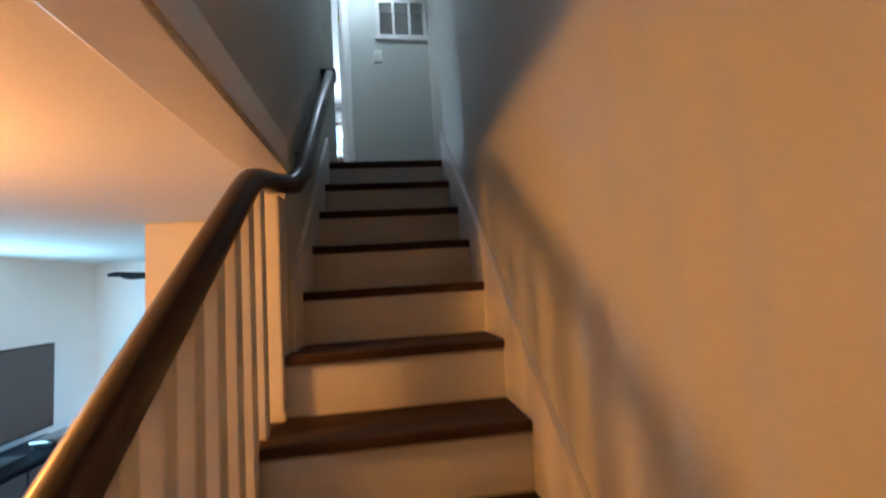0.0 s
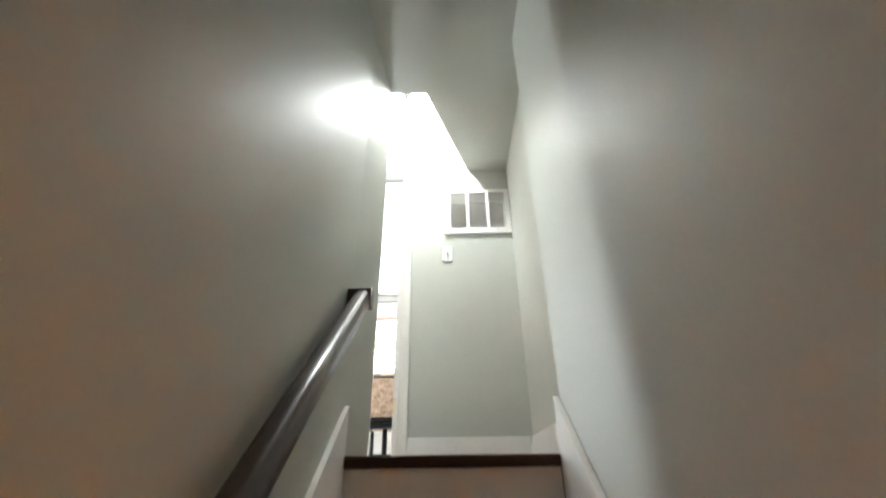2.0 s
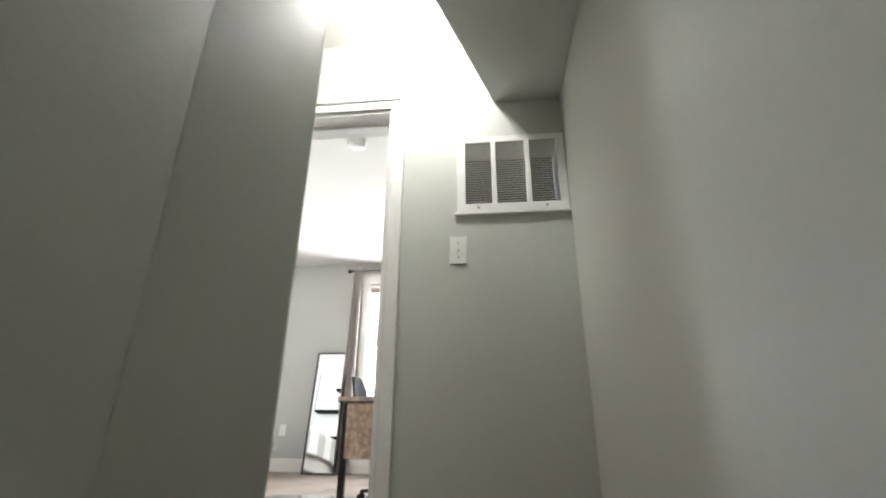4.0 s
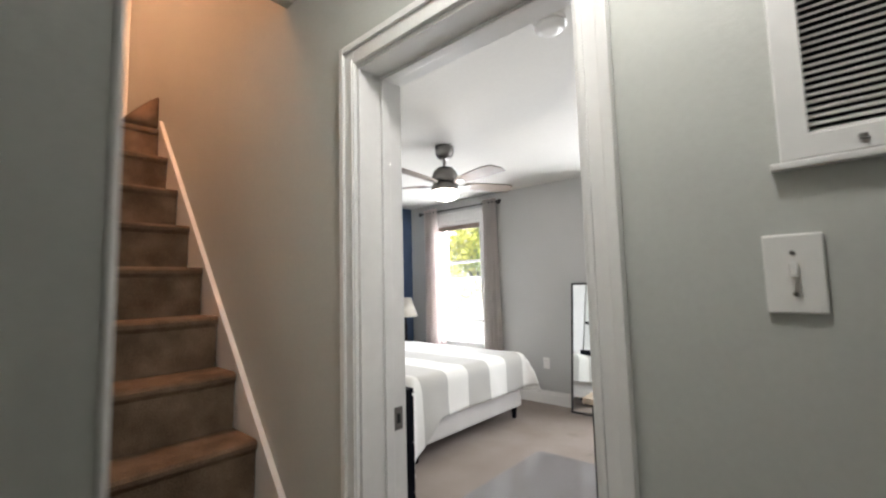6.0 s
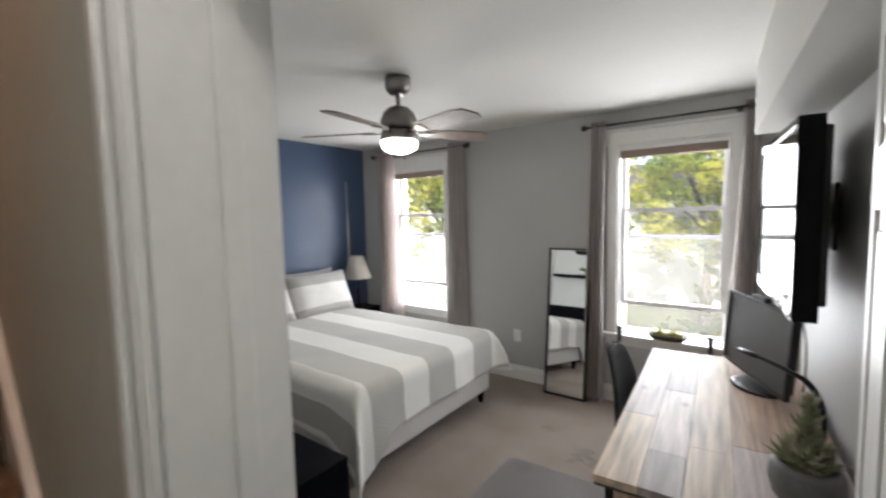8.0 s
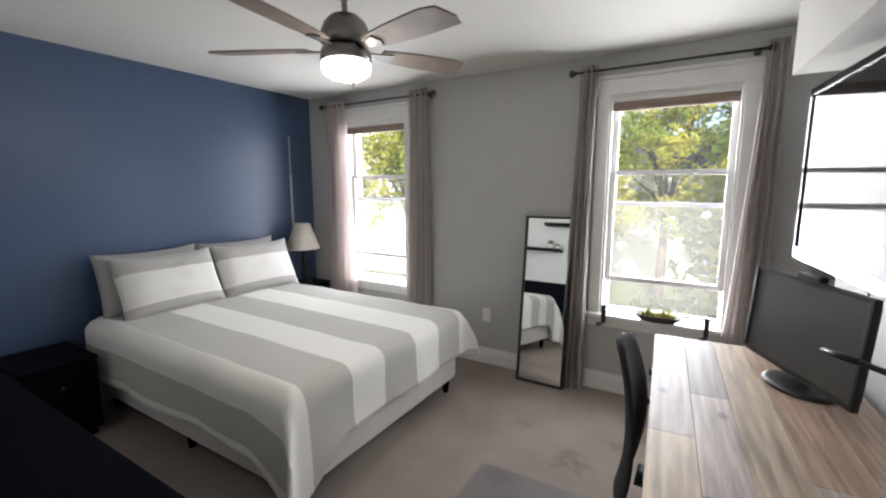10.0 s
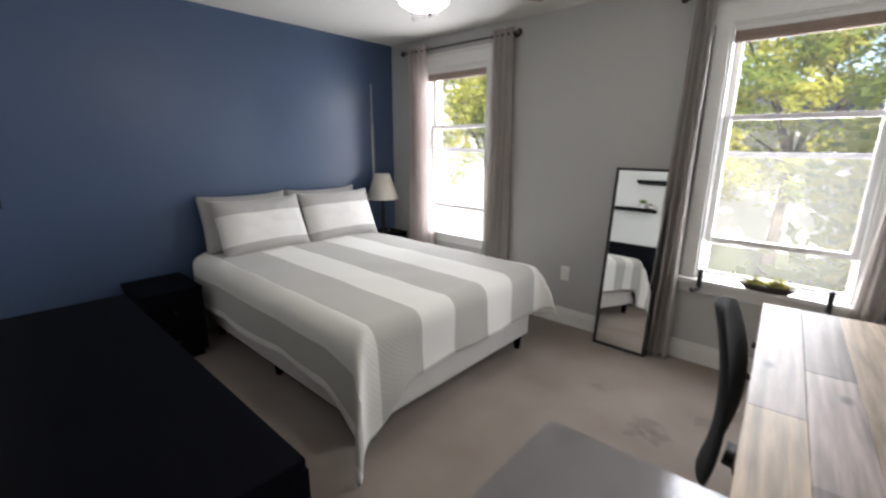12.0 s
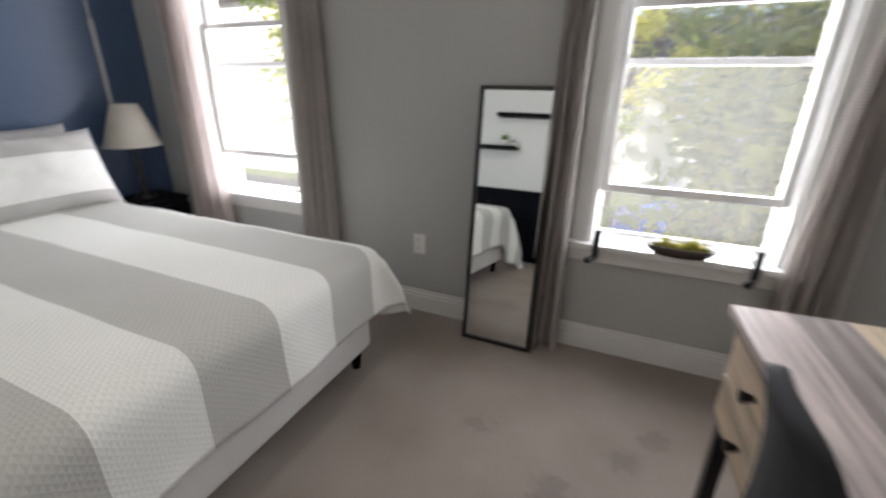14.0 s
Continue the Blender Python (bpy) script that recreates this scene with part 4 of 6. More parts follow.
def curtain(xa, xb, bottom_a, bottom_b, mat, folds, label, seed):
    """A grommet curtain: pleats that wave about the rod, gathered at the top, hanging to the floor."""
    bm = bmesh.new()
    rnd = random.Random(seed)
    n, m = folds * 12, 26
    ph = [rnd.uniform(-0.4, 0.4) for _ in range(6)]
    grid = []
    for j in range(m + 1):
        v = j / m
        z = 2.315 - v * 2.30
        row = []
        for i in range(n + 1):
            u = i / n
            a = xa + (bottom_a - xa) * v
            b = xb + (bottom_b - xb) * v
            x = a + (b - a) * u + 0.006 * math.sin(5 * v + ph[0] + 9 * u)
            depth = 0.026 + 0.012 * v
            y = 4.418 + depth * math.sin(2 * math.pi * folds * u + ph[1] + 0.7 * v * math.sin(3 * u + ph[2])) + 0.012 * math.sin(4 * v + ph[3])
            row.append(bm.verts.new((x, y, z)))
        grid.append(row)
    for j in range(m):
        for i in range(n):
            bm.faces.new((grid[j][i], grid[j][i + 1], grid[j + 1][i + 1], grid[j + 1][i]))
    extruded = bmesh.ops.solidify(bm, geom=bm.faces[:], thickness=0.003)
    return tagged(part("curtain", bm, mat, smooth=True), label, "curtain", "bedroom curtains")
curtain(-3.96, -3.72, -3.99, -3.58, SHEER, 4, "pale pinkish curtain hanging beside the bed window", 1)
curtain(-2.97, -2.77, -3.02, -2.75, CURTAIN, 4, "grey-beige waffle-weave curtain hanging to the floor", 2)
curtain(-1.51, -1.405, -1.60, -1.41, CURTAIN, 4, "grey-beige curtain hanging beside the standing mirror", 3)
curtain(-0.485, -0.39, -0.60, -0.35, CURTAIN, 4, "grey-beige waffle-weave curtain behind the desk", 4)

# ---------------------------------------------------------------- bed
BX0, BX1, BY0, BY1, BTOP = -4.16, -2.20, 2.43, 3.93, 0.60
bed = thing("bed", ((BX0 + BX1) / 2, (BY0 + BY1) / 2, 0), "double bed with a cream upholstered base, made up", "bed")
part("bed_base", box(BX0, BY0 + 0.02, 0.115, BX1, BY1 - 0.02, 0.36, 0.02), LINEN, bed, "cream fabric box base")
part("mattress", box(BX0, BY0 + 0.02, 0.362, BX1 - 0.02, BY1 - 0.02, BTOP - 0.03, 0.05), LINEN, bed, "white mattress")
for x in (BX0 + 0.08, (BX0 + BX1) / 2, BX1 - 0.06):
    for y in (BY0 + 0.09, BY1 - 0.07):
        part("leg", rod((x, y, 0.0), (x, y, 0.118), 0.02, 0.032), BLACKWOOD, bed, "short black tapered leg")

def quilt():
    """The bedspread: a sheet over the mattress whose sides fall, flare and fold at the corners."""
    bm = bmesh.new()
    uv = bm.loops.layers.uv.new("UVMap")
    L, Wd = BX1 - BX0 + 0.03, BY1 - BY0 + 0.04
    drop_f, drop_s = 0.29, 0.315
    nu, nv = 96, 110
    tot_u, tot_v = L + drop_f, Wd + 2 * drop_s
    r = 0.07
    def fold(s, length):
        """Along the top, round an edge, and down: distance s past the start of the bend at length."""
        if s <= length - r:
            return s, 0.0
        a = (s - (length - r)) / r
        if a < math.pi / 2:
            return length - r + r * math.sin(a), r * (1 - math.cos(a))
        return length, r + (s - (length - r) - r * math.pi / 2)
    grid = []
    for i in range(nu + 1):
        row = []
        for j in range(nv + 1):
            su, sv = tot_u * i / nu, tot_v * j / nv - tot_v / 2
            px, dx = fold(su, L)
            py, dy = fold(abs(sv), Wd / 2)
            side = 1 if sv > 0 else -1
            ease = lambda q: max(0.0, min(1.0, q)) ** 2 * (3 - 2 * max(0.0, min(1.0, q)))
            if side < 0:
                dx *= 1 + 0.72 * ease((-sv - 0.46) / 0.34)
                dy *= 1 + 0.55 * ease((su - (L - 0.30)) / 0.32)
            down = max(dx, dy)
            if dx > 0.05 and dy > 0.05:
                # the corner: cloth hangs from the top corner in one fold
                down = max(dx, dy, math.hypot(dx, dy) * (0.84 if side < 0 else 0.8))
                swing = math.atan2(dy, dx) / (math.pi / 2)
                bulge = (0.14 if side < 0 else 0.19) * math.sin(math.pi * swing) * min(1, down / 0.35)
                px += bulge * (0.6 if side < 0 else 0.4)
                py += bulge * (0.6 if side < 0 else 0.5)
            hem = noise.noise(Vector((su * 3.1, sv * 3.3, 1.0)))
            flare = 0.03 * (down / 0.4) ** 2 if down > 0 else 0.0
            wave = 0.016 * (down / 0.4) * math.sin(9 * (su if dy > dx else sv) + 2 * hem)
            if dy > 0.02:
                py += flare * 0.5 + wave
            if dx > 0.02:
                px += flare * 0.6 + wave
            z = BTOP + 0.012 - down * (1 + 0.05 * hem) + 0.006 * noise.noise(Vector((su * 4, sv * 4, 5)))
            z += 0.010 * math.sin(1.1 * su + 1) * (1 if down == 0 else 0)
            v = bm.verts.new((BX0 + px, (BY0 + BY1) / 2 + side * py, max(z, 0.03)))
            row.append((v, (i / nu, j / nv)))
        grid.append(row)
    for i in range(nu):
        for j in range(nv):
            q = (grid[i][j], grid[i + 1][j], grid[i + 1][j + 1], grid[i][j + 1])
            f = bm.faces.new([c[0] for c in q])
            for loop, c in zip(f.loops, q):
                loop[uv].uv = c[1]
    for _ in range(2):
        bmesh.ops.smooth_vert(bm, verts=[v for v in bm.verts if v.co.z < BTOP - 0.04], factor=0.4, use_axis_x=True, use_axis_y=True, use_axis_z=True)
    border = [grid[i][0][0] for i in range(0, nu, 2)] + [grid[nu][j][0] for j in range(0, nv, 2)] + [grid[i][nv][0] for i in range(nu, 0, -2)]
    border = [v.co.copy() for v in border]
    ob = part("bedspread", bm, QUILT, smooth=True)
    part("hem", sweep(border, ring_section(0.007, 6)), LINEN, ob, "white stitched hem", smooth=True)
    so = ob.modifiers.new("thickness", "SOLIDIFY")
    so.thickness, so.offset = 0.012, 1.0
    return tagged(ob, "quilted bedspread in broad white and grey stripes", "bedspread")
quilt()

def pillow(name, w, h, t, m, mat, label, category="pillow"):
    """A stuffed case: two bowed faces meeting in a seam, corners drawn out."""
    bm = bmesh.new()
    uv = bm.loops.layers.uv.new("UVMap")
    n = 22
    for s in (1, -1):
        grid = []
        for i in range(n + 1):
            row = []
            for j in range(n + 1):
                a, b = 2 * i / n - 1, 2 * j / n - 1
                puff = (max(0, 1 - a ** 4) * max(0, 1 - b ** 4)) ** 0.55
                pinch = 1 - 0.05 * (1 - abs(a) ** 3) * abs(b) ** 6 - 0.0
                x, z = a * w / 2 * (1 - 0.04 * (1 - b * b)), b * h / 2 * (1 - 0.06 * (1 - a * a)) * pinch
                y = s * (t / 2 * puff + (0.012 * noise.noise(Vector((a * 2.3, b * 2.3, s * 4.0 + m.translation.y))) + 0.006 * noise.noise(Vector((a * 5.5, b * 9.0, s * 2.0 + m.translation.y)))) * puff)
                row.append((bm.verts.new(m @ Vector((x, y, z))), ((a + 1) / 2, (b + 1) / 2)))
            grid.append(row)
        for i in range(n):
            for j in range(n):
                q = (grid[i][j], grid[i + 1][j], grid[i + 1][j + 1], grid[i][j + 1])
                f = bm.faces.new([c[0] for c in q])
                for loop, c in zip(f.loops, q):
                    loop[uv].uv = c[1]
    bmesh.ops.remove_doubles(bm, verts=bm.verts[:], dist=1e-5)
    return tagged(part(name, bm, mat, smooth=True), label, category, "bed pillows")
for yc, a in ((2.86, 91.5), (3.56, 88)):
    pillow("pillow", 0.70, 0.46, 0.15, Matrix.Translation((-4.14, yc - 0.03, 0.83)) @ Matrix.Rotation(radians(a), 4, "Z") @ Matrix.Rotation(radians(-14), 4, "X"), PILLOWGREY, "plain grey pillow standing against the wall")
    pillow("striped_pillow", 0.71, 0.46, 0.17, Matrix.Translation((-3.985, yc + 0.02, 0.815)) @ Matrix.Rotation(radians(a), 4, "Z") @ Matrix.Rotation(radians(-24), 4, "X"), SHAM, "pillow in a grey and white striped sham")

# ---------------------------------------------------------------- bedroom furniture
def drawer_chest(name, x0, y0, x1, y1, h, rows, face, label, category):
    """A dark chest: carcass, overhanging top, plinth, drawer fronts towards 'face' with finger gaps."""
    root = thing(name, ((x0 + x1) / 2, (y0 + y1) / 2, 0), label, category)
    bm = box(x0 + 0.006, y0 + 0.006, 0.05, x1 - 0.006, y1 - 0.006, h - 0.028, 0.002)
    add_box(bm, x0 + 0.03, y0 + 0.03, 0.0, x1 - 0.03, y1 - 0.03, 0.0495)
    part("carcass", bm, BLACKWOOD, root)
    part("top", box(x0, y0, h - 0.0275, x1, y1, h, 0.003), BLACKWOOD, root)
    step = (h - 0.09) / rows
    columns = 2 if face == "y" else 1
    for c in range(columns):
        for r in range(rows):
            za, zb = 0.056 + r * step, 0.056 + (r + 1) * step - 0.008
            if face == "y":
                w = (x1 - x0 - 0.02) / 2
                f = part("drawer_front", box(x0 + 0.01 + c * w + 0.003, y1 - 0.0055, za, x0 + 0.01 + (c + 1) * w - 0.003, y1 + 0.012, zb, 0.002), BLACKWOOD, root)
                cx = x0 + 0.01 + (c + 0.5) * w
                part("pull", rod((cx, y1 + 0.0125, (za + zb) / 2), (cx, y1 + 0.032, (za + zb) / 2), 0.009, 0.014), BLACKMETAL, f)
            else:
                f = part("drawer_front", box(x1 - 0.0055, y0 + 0.01, za, x1 + 0.012, y1 - 0.01, zb, 0.002), BLACKWOOD, root)
                cy = (y0 + y1) / 2
                part("pull", rod((x1 + 0.0125, cy, (za + zb) / 2), (x1 + 0.032, cy, (za + zb) / 2), 0.009, 0.014), BLACKMETAL, f)
    return root
drawer_chest("dresser", -2.98, 1.29, -1.485, 1.765, 0.785, 3, "y", "long black-brown dresser with a bare glossy top", "dresser")
drawer_chest("nightstand", -4.24, 1.97, -3.79, 2.33, 0.50, 2, "x", "small black nightstand beside the bed", "nightstand")
drawer_chest("nightstand", -4.25, 4.02, -3.93, 4.36, 0.56, 2, "x", "black nightstand under the table lamp", "nightstand")

LX, LY = -4.11, 4.19
table_lamp = thing("table_lamp", (LX, LY, 0.56), "black table lamp with a cream cone shade", "table lamp")
part("base", lathe((LX, LY, 0.56), [(0.065, 0), (0.068, 0.012), (0.03, 0.03), (0.014, 0.05), (0.022, 0.09), (0.013, 0.13), (0.024, 0.19), (0.012, 0.25), (0.010, 0.37)], 20), BLACKMETAL, table_lamp, smooth=True)
bm = lathe((LX, LY, 0.56), [(0.163, 0.335), (0.075, 0.585), (0.072, 0.585), (0.160, 0.335)], 28)
part("shade", bm, SHADE, table_lamp, "cream fabric shade", smooth=True)
part("bulb", lathe((LX, LY, 0.56), [(0.012, 0.371), (0.03, 0.41), (0.028, 0.45), (0.001, 0.475)], 12), PLATE, table_lamp, smooth=True)

bm = box(BLUE_X + 0.001, 4.205, 1.0, BLUE_X + 0.012, 4.228, 1.62, 0.002)
add_box(bm, BLUE_X + 0.001, 4.212, 1.6205, BLUE_X + 0.008, 4.222, 2.0, 0.001)
tagged(part("cord_cover", bm, GREY), "thin grey cord cover running up the blue wall", "cord cover")

# leaning mirror
def leaning_mirror():
    root = thing("standing_mirror", (-1.71, 4.32, 0), "narrow mirror in a thin black frame leaning on the wall", "mirror")
    w, h = 0.365, 1.285
    lean = Matrix.Translation((-1.892, 4.318, 0.004)) @ Matrix.Rotation(radians(-6.4), 4, "X")
    bm = bmesh.new()
    for a in ((0, 0, 0, 0.018, 0.025, h), (w - 0.018, 0, 0, w, 0.025, h), (0.0182, 0.0003, 0, w - 0.0182, 0.0247, 0.018), (0.0182, 0.0003, h - 0.018, w - 0.0182, 0.0247, h)):
        add_box(bm, *a, 0.002)
    bmesh.ops.transform(bm, matrix=lean, verts=bm.verts[:])
    part("frame", bm, BLACK, root, "thin black frame")
    part("glass", box(0.016, 0.009, 0.016, w - 0.016, 0.014, h - 0.016, 0, lean), MIRROR, root, "mirror glass")
    part("backing", box(0.012, 0.0145, 0.012, w - 0.012, 0.02, h - 0.012, 0, lean), BLACK, root)
leaning_mirror()

def outlet(x, z):
    root = thing("wall_outlet", (x, WIN_Y, z), "white double wall outlet on the grey wall", "outlet")
    part("plate", box(x - 0.036, WIN_Y - 0.007, z - 0.059, x + 0.036, WIN_Y - 0.0005, z + 0.059, 0.003), PLATE, root)
    for dz in (-0.024, 0.024):
        s = part("socket", box(x - 0.016, WIN_Y - 0.0095, z + dz - 0.015, x + 0.016, WIN_Y - 0.0065, z + dz + 0.015, 0.003), PLATE, root)
        part("slots", add_box(box(x - 0.008, WIN_Y - 0.0099, z + dz - 0.004, x - 0.006, WIN_Y - 0.0096, z + dz + 0.006), x + 0.006, WIN_Y - 0.0099, z + dz - 0.004, x + 0.008, WIN_Y - 0.0096, z + dz + 0.006), BLACK, s)
outlet(-2.235, 0.425)

# ceiling fan
FX, FY = -2.1, 2.75
fan = thing("ceiling_fan", (FX, FY, CEIL), "brushed nickel ceiling fan with five brown blades and a lit globe", "ceiling fan")
part("canopy", lathe((FX, FY, 0), [(0.072, CEIL - 0.001), (0.074, CEIL - 0.03), (0.068, CEIL - 0.075), (0.045, CEIL - 0.098), (0.015, CEIL - 0.102)], 28), NICKEL, fan, smooth=True)
part("downrod", rod((FX, FY, 2.20), (FX, FY, CEIL - 0.1), 0.013), NICKEL, fan)
part("motor_housing", lathe((FX, FY, 0), [(0.03, 2.225), (0.06, 2.215), (0.09, 2.185), (0.105, 2.145), (0.105, 2.105), (0.09, 2.092), (0.001, 2.09)], 32), NICKEL, fan, smooth=True)
part("light_kit", lathe((FX, FY, 0), [(0.09, 2.089), (0.104, 2.075), (0.110, 2.036), (0.104, 2.028), (0.001, 2.027)], 32), NICKEL, fan, smooth=True)
globe = part("globe", lathe((FX, FY, 0), [(0.103, 2.0265), (0.107, 2.010), (0.097, 1.982), (0.066, 1.963), (0.03, 1.954), (0.001, 1.953)], 32), GLOBE, fan, "glowing frosted glass bowl", smooth=True)
globe.visible_shadow = False
for k in range(5):
    a = radians(-10 + 72 * k)
    m = Matrix.Translation((FX, FY, 2.082)) @ Matrix.Rotation(a, 4, "Z") @ Matrix.Rotation(radians(-11), 4, "X")
    outline = [(0.16, -0.045), (0.30, -0.062), (0.50, -0.076), (0.57, -0.062), (0.60, 0.02), (0.585, 0.066), (0.40, 0.068), (0.25, 0.058), (0.16, 0.045)]
    bm = prism(outline, "z", -0.004, 0.004)
    bmesh.ops.bevel(bm, geom=[e for e in bm.edges if abs(e.verts[0].co.z - e.verts[1].co.z) < 1e-5], offset=0.002, segments=1, affect="EDGES")
    bmesh.ops.transform(bm, matrix=m, verts=bm.verts[:])
    blade = part("blade", bm, BLADEWOOD, fan, "grey-brown wooden blade")
    bm = prism([(0.09, -0.018), (0.15, -0.02), (0.21, -0.036), (0.225, 0.0), (0.21, 0.036), (0.15, 0.02), (0.09, 0.018)], "z", -0.011, -0.0045)
    bmesh.ops.transform(bm, matrix=m, verts=bm.verts[:])
    part("blade_iron", bm, NICKEL, blade, "nickel blade arm")
bm = rod((FX + 0.09, FY - 0.06, 2.045), (FX + 0.09, FY - 0.06, 1.93), 0.0015, seg=6)
part("pull_chain", bm, NICKEL, fan)
part("chain_end", lathe((FX + 0.09, FY - 0.06, 1.905), [(0.001, 0), (0.006, 0.006), (0.005, 0.018), (0.001, 0.024)], 10), NICKEL, fan)

SX, SY = -0.71, 1.86
smoke = thing("smoke_detector", (SX, SY, CEIL), "round white smoke detector on the ceiling", "smoke detector")
part("base", lathe((SX, SY, CEIL), [(0.07, -0.0005), (0.07, -0.012), (0.064, -0.014), (0.001, -0.0145)], 28), PLATE, smoke)
part("cover", lathe((SX, SY, CEIL), [(0.064, -0.0148), (0.062, -0.03), (0.045, -0.042), (0.02, -0.044), (0.001, -0.044)], 28), PLATE, smoke, smooth=True)

# shelves over the dresser
def shelf(x0, x1, z, depth):
    root = thing("wall_shelf", ((x0 + x1) / 2, WALL_B, z), "black floating wall shelf", "shelf", "shelves over the dresser")
    part("board", box(x0, WALL_B + 0.005, z - 0.038, x1, WALL_B + depth, z, 0.003), BLACKWOOD, root)
shelf(-3.06, -2.46, 1.285, 0.205)
shelf(-2.73, -2.12, 1.665, 0.19)

def leaf_tuft(bm, at, count, length, lean, width, seed, up=0.6):
    rnd = random.Random(seed)
    for k in range(count):
        a = 2.4 * k + rnd.uniform(-0.2, 0.2)
        t = lean * (k / count) ** 0.6 + rnd.uniform(-0.08, 0.08)
        d = Vector((math.cos(a) * math.sin(t), math.sin(a) * math.sin(t), math.cos(t)))
        side = d.cross(Vector((0, 0, 1))).normalized() if abs(d.z) < 0.999 else Vector((1, 0, 0))
        n = side.cross(d)
        L, w = length * rnd.uniform(0.75, 1.1), width * rnd.uniform(0.8, 1.15)
        p = Vector(at)
        v = [bm.verts.new(q) for q in (p - side * w * 0.4, p + side * w * 0.4, p + d * L * 0.5 + side * w * 0.5 - n * w * 0.1, p + d * L + n * w * 0.2, p + d * L * 0.5 - side * w * 0.5 - n * w * 0.1, p + d * L * 0.45 + n * w * 0.3)]
        for f in ((0, 1, 5), (1, 2, 5), (2, 3, 5), (3, 4, 5), (4, 0, 5), (0, 4, 3, 2, 1)):
            bm.faces.new([v[i] for i in f])
    return bm

shelf_plant = thing("potted_plant", (-2.62, 1.35, 1.285), "small green plant in a white textured pot on the shelf", "plant")
part("pot", lathe((-2.62, 1.35, 1.2855), [(0.03, 0), (0.046, 0.02), (0.05, 0.05), (0.046, 0.068), (0.040, 0.068), (0.040, 0.055), (0.001, 0.054)], 20), WHITEPOT, shelf_plant, smooth=True)
part("leaves", leaf_tuft(bmesh.new(), (-2.62, 1.35, 1.345), 34, 0.085, 1.1, 0.012, 3), GRASSGREEN, shelf_plant)
jar = thing("candle_jar", (-2.51, 1.37, 1.285), "amber glass candle jar with a pale label", "jar")
part("jar", lathe((-2.51, 1.37, 1.2855), [(0.026, 0), (0.028, 0.004), (0.028, 0.052), (0.024, 0.058), (0.001, 0.058)], 18), AMBER, jar, smooth=True)
part("lid", lathe((-2.51, 1.37, 1.2855), [(0.026, 0.0585), (0.026, 0.068), (0.001, 0.068)], 18), BLACK, jar, "black lid")
part("label", lathe((-2.51, 1.37, 1.2855), [(0.0284, 0.012), (0.0284, 0.042)], 18), PLATE, jar, "pale paper label")

# ---------------------------------------------------------------- desk and what stands on it
DX0, DX1, DY0, DY1, DZ = -0.896, -0.216, 2.18, 3.67, 0.752
desk = thing("desk", ((DX0 + DX1) / 2, (DY0 + DY1) / 2, 0), "desk with a weathered plank top, drawers and dark metal legs", "desk")
rnd = random.Random(11)
x = DX0
# (width of the row, then (far end of the board, wood) from the door end on)
rows = [(0.13, ((2.70, DESKWOOD), (DY1, DESKPALE))), (0.12, ((2.43, DESKGREY), (3.02, DESKPALE), (DY1, DESKGREY))), (0.13, ((2.52, DESKWOOD), (DY1, DESKWOOD))), (0.15, ((2.60, DESKPALE), (DY1, DESKBROWN))), (0.15, ((2.70, DESKPALE), (3.2, DESKBROWN), (DY1, DESKBROWN)))]
for w, boards in rows:
    a = DY0
    for b, wood in boards:
        part("plank", box(x + 0.0006, a + 0.0006, DZ - 0.026, x + w - 0.0006, b - 0.0006, DZ + rnd.uniform(-0.0008, 0.0006), 0.0012), wood, desk)
        a = b
    x += w
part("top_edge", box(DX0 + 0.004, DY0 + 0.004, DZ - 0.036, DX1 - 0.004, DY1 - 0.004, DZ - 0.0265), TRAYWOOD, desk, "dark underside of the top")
def drawers(y0, y1):
    body = part("drawer_unit", box(DX0 + 0.035, y0, 0.42, DX1 - 0.03, y1, DZ - 0.037, 0.002), DESKWOOD, desk)
    for za, zb in ((0.43, 0.563), (0.573, 0.708)):
        f = part("drawer_front", box(DX0 + 0.018, y0 + 0.008, za, DX0 + 0.0345, y1 - 0.008, zb, 0.002), DESKWOOD, desk)
        bm = rod((DX0 + 0.0175, (y0 + y1) / 2, (za + zb) / 2), (DX0 - 0.012, (y0 + y1) / 2, (za + zb) / 2), 0.007, 0.016, 12)
        part("knob", bm, BLACKMETAL, f, "round black knob")
drawers(DY1 - 0.46, DY1 - 0.03)
part("end_panel", box(DX0 + 0.06, DY0 + 0.02, 0.40, DX1 - 0.04, DY0 + 0.04, DZ - 0.037, 0.002), DESKBROWN, desk)
for x, y in ((DX0 + 0.05, DY0 + 0.05), (DX1 - 0.06, DY0 + 0.05), (DX0 + 0.05, DY1 - 0.06), (DX1 - 0.06, DY1 - 0.06)):
    s = 1 if y > 3 else -1
    part("leg", prism([(x - 0.018, y - 0.018), (x + 0.018, y - 0.018), (x + 0.018, y + 0.018), (x - 0.018, y + 0.018)], "z", 0.0, DZ - 0.037 if y < 3 else 0.4195), BLACKMETAL, desk, "dark metal leg")
def turn(root, x, y, degrees):
    """Turn a finished thing, with its parts, about an upright line."""
    root.matrix_basis = Matrix.Translation((x, y, 0)) @ Matrix.Rotation(radians(degrees), 4, "Z") @ Matrix.Translation((-x, -y, 0)) @ root.matrix_basis


part("crossbar", box(DX0 + 0.068, DY0 + 0.035, 0.10, DX1 - 0.078, DY0 + 0.06, 0.125), BLACKMETAL, desk)

turn(desk, DX0, DY1, DESK_TURN)

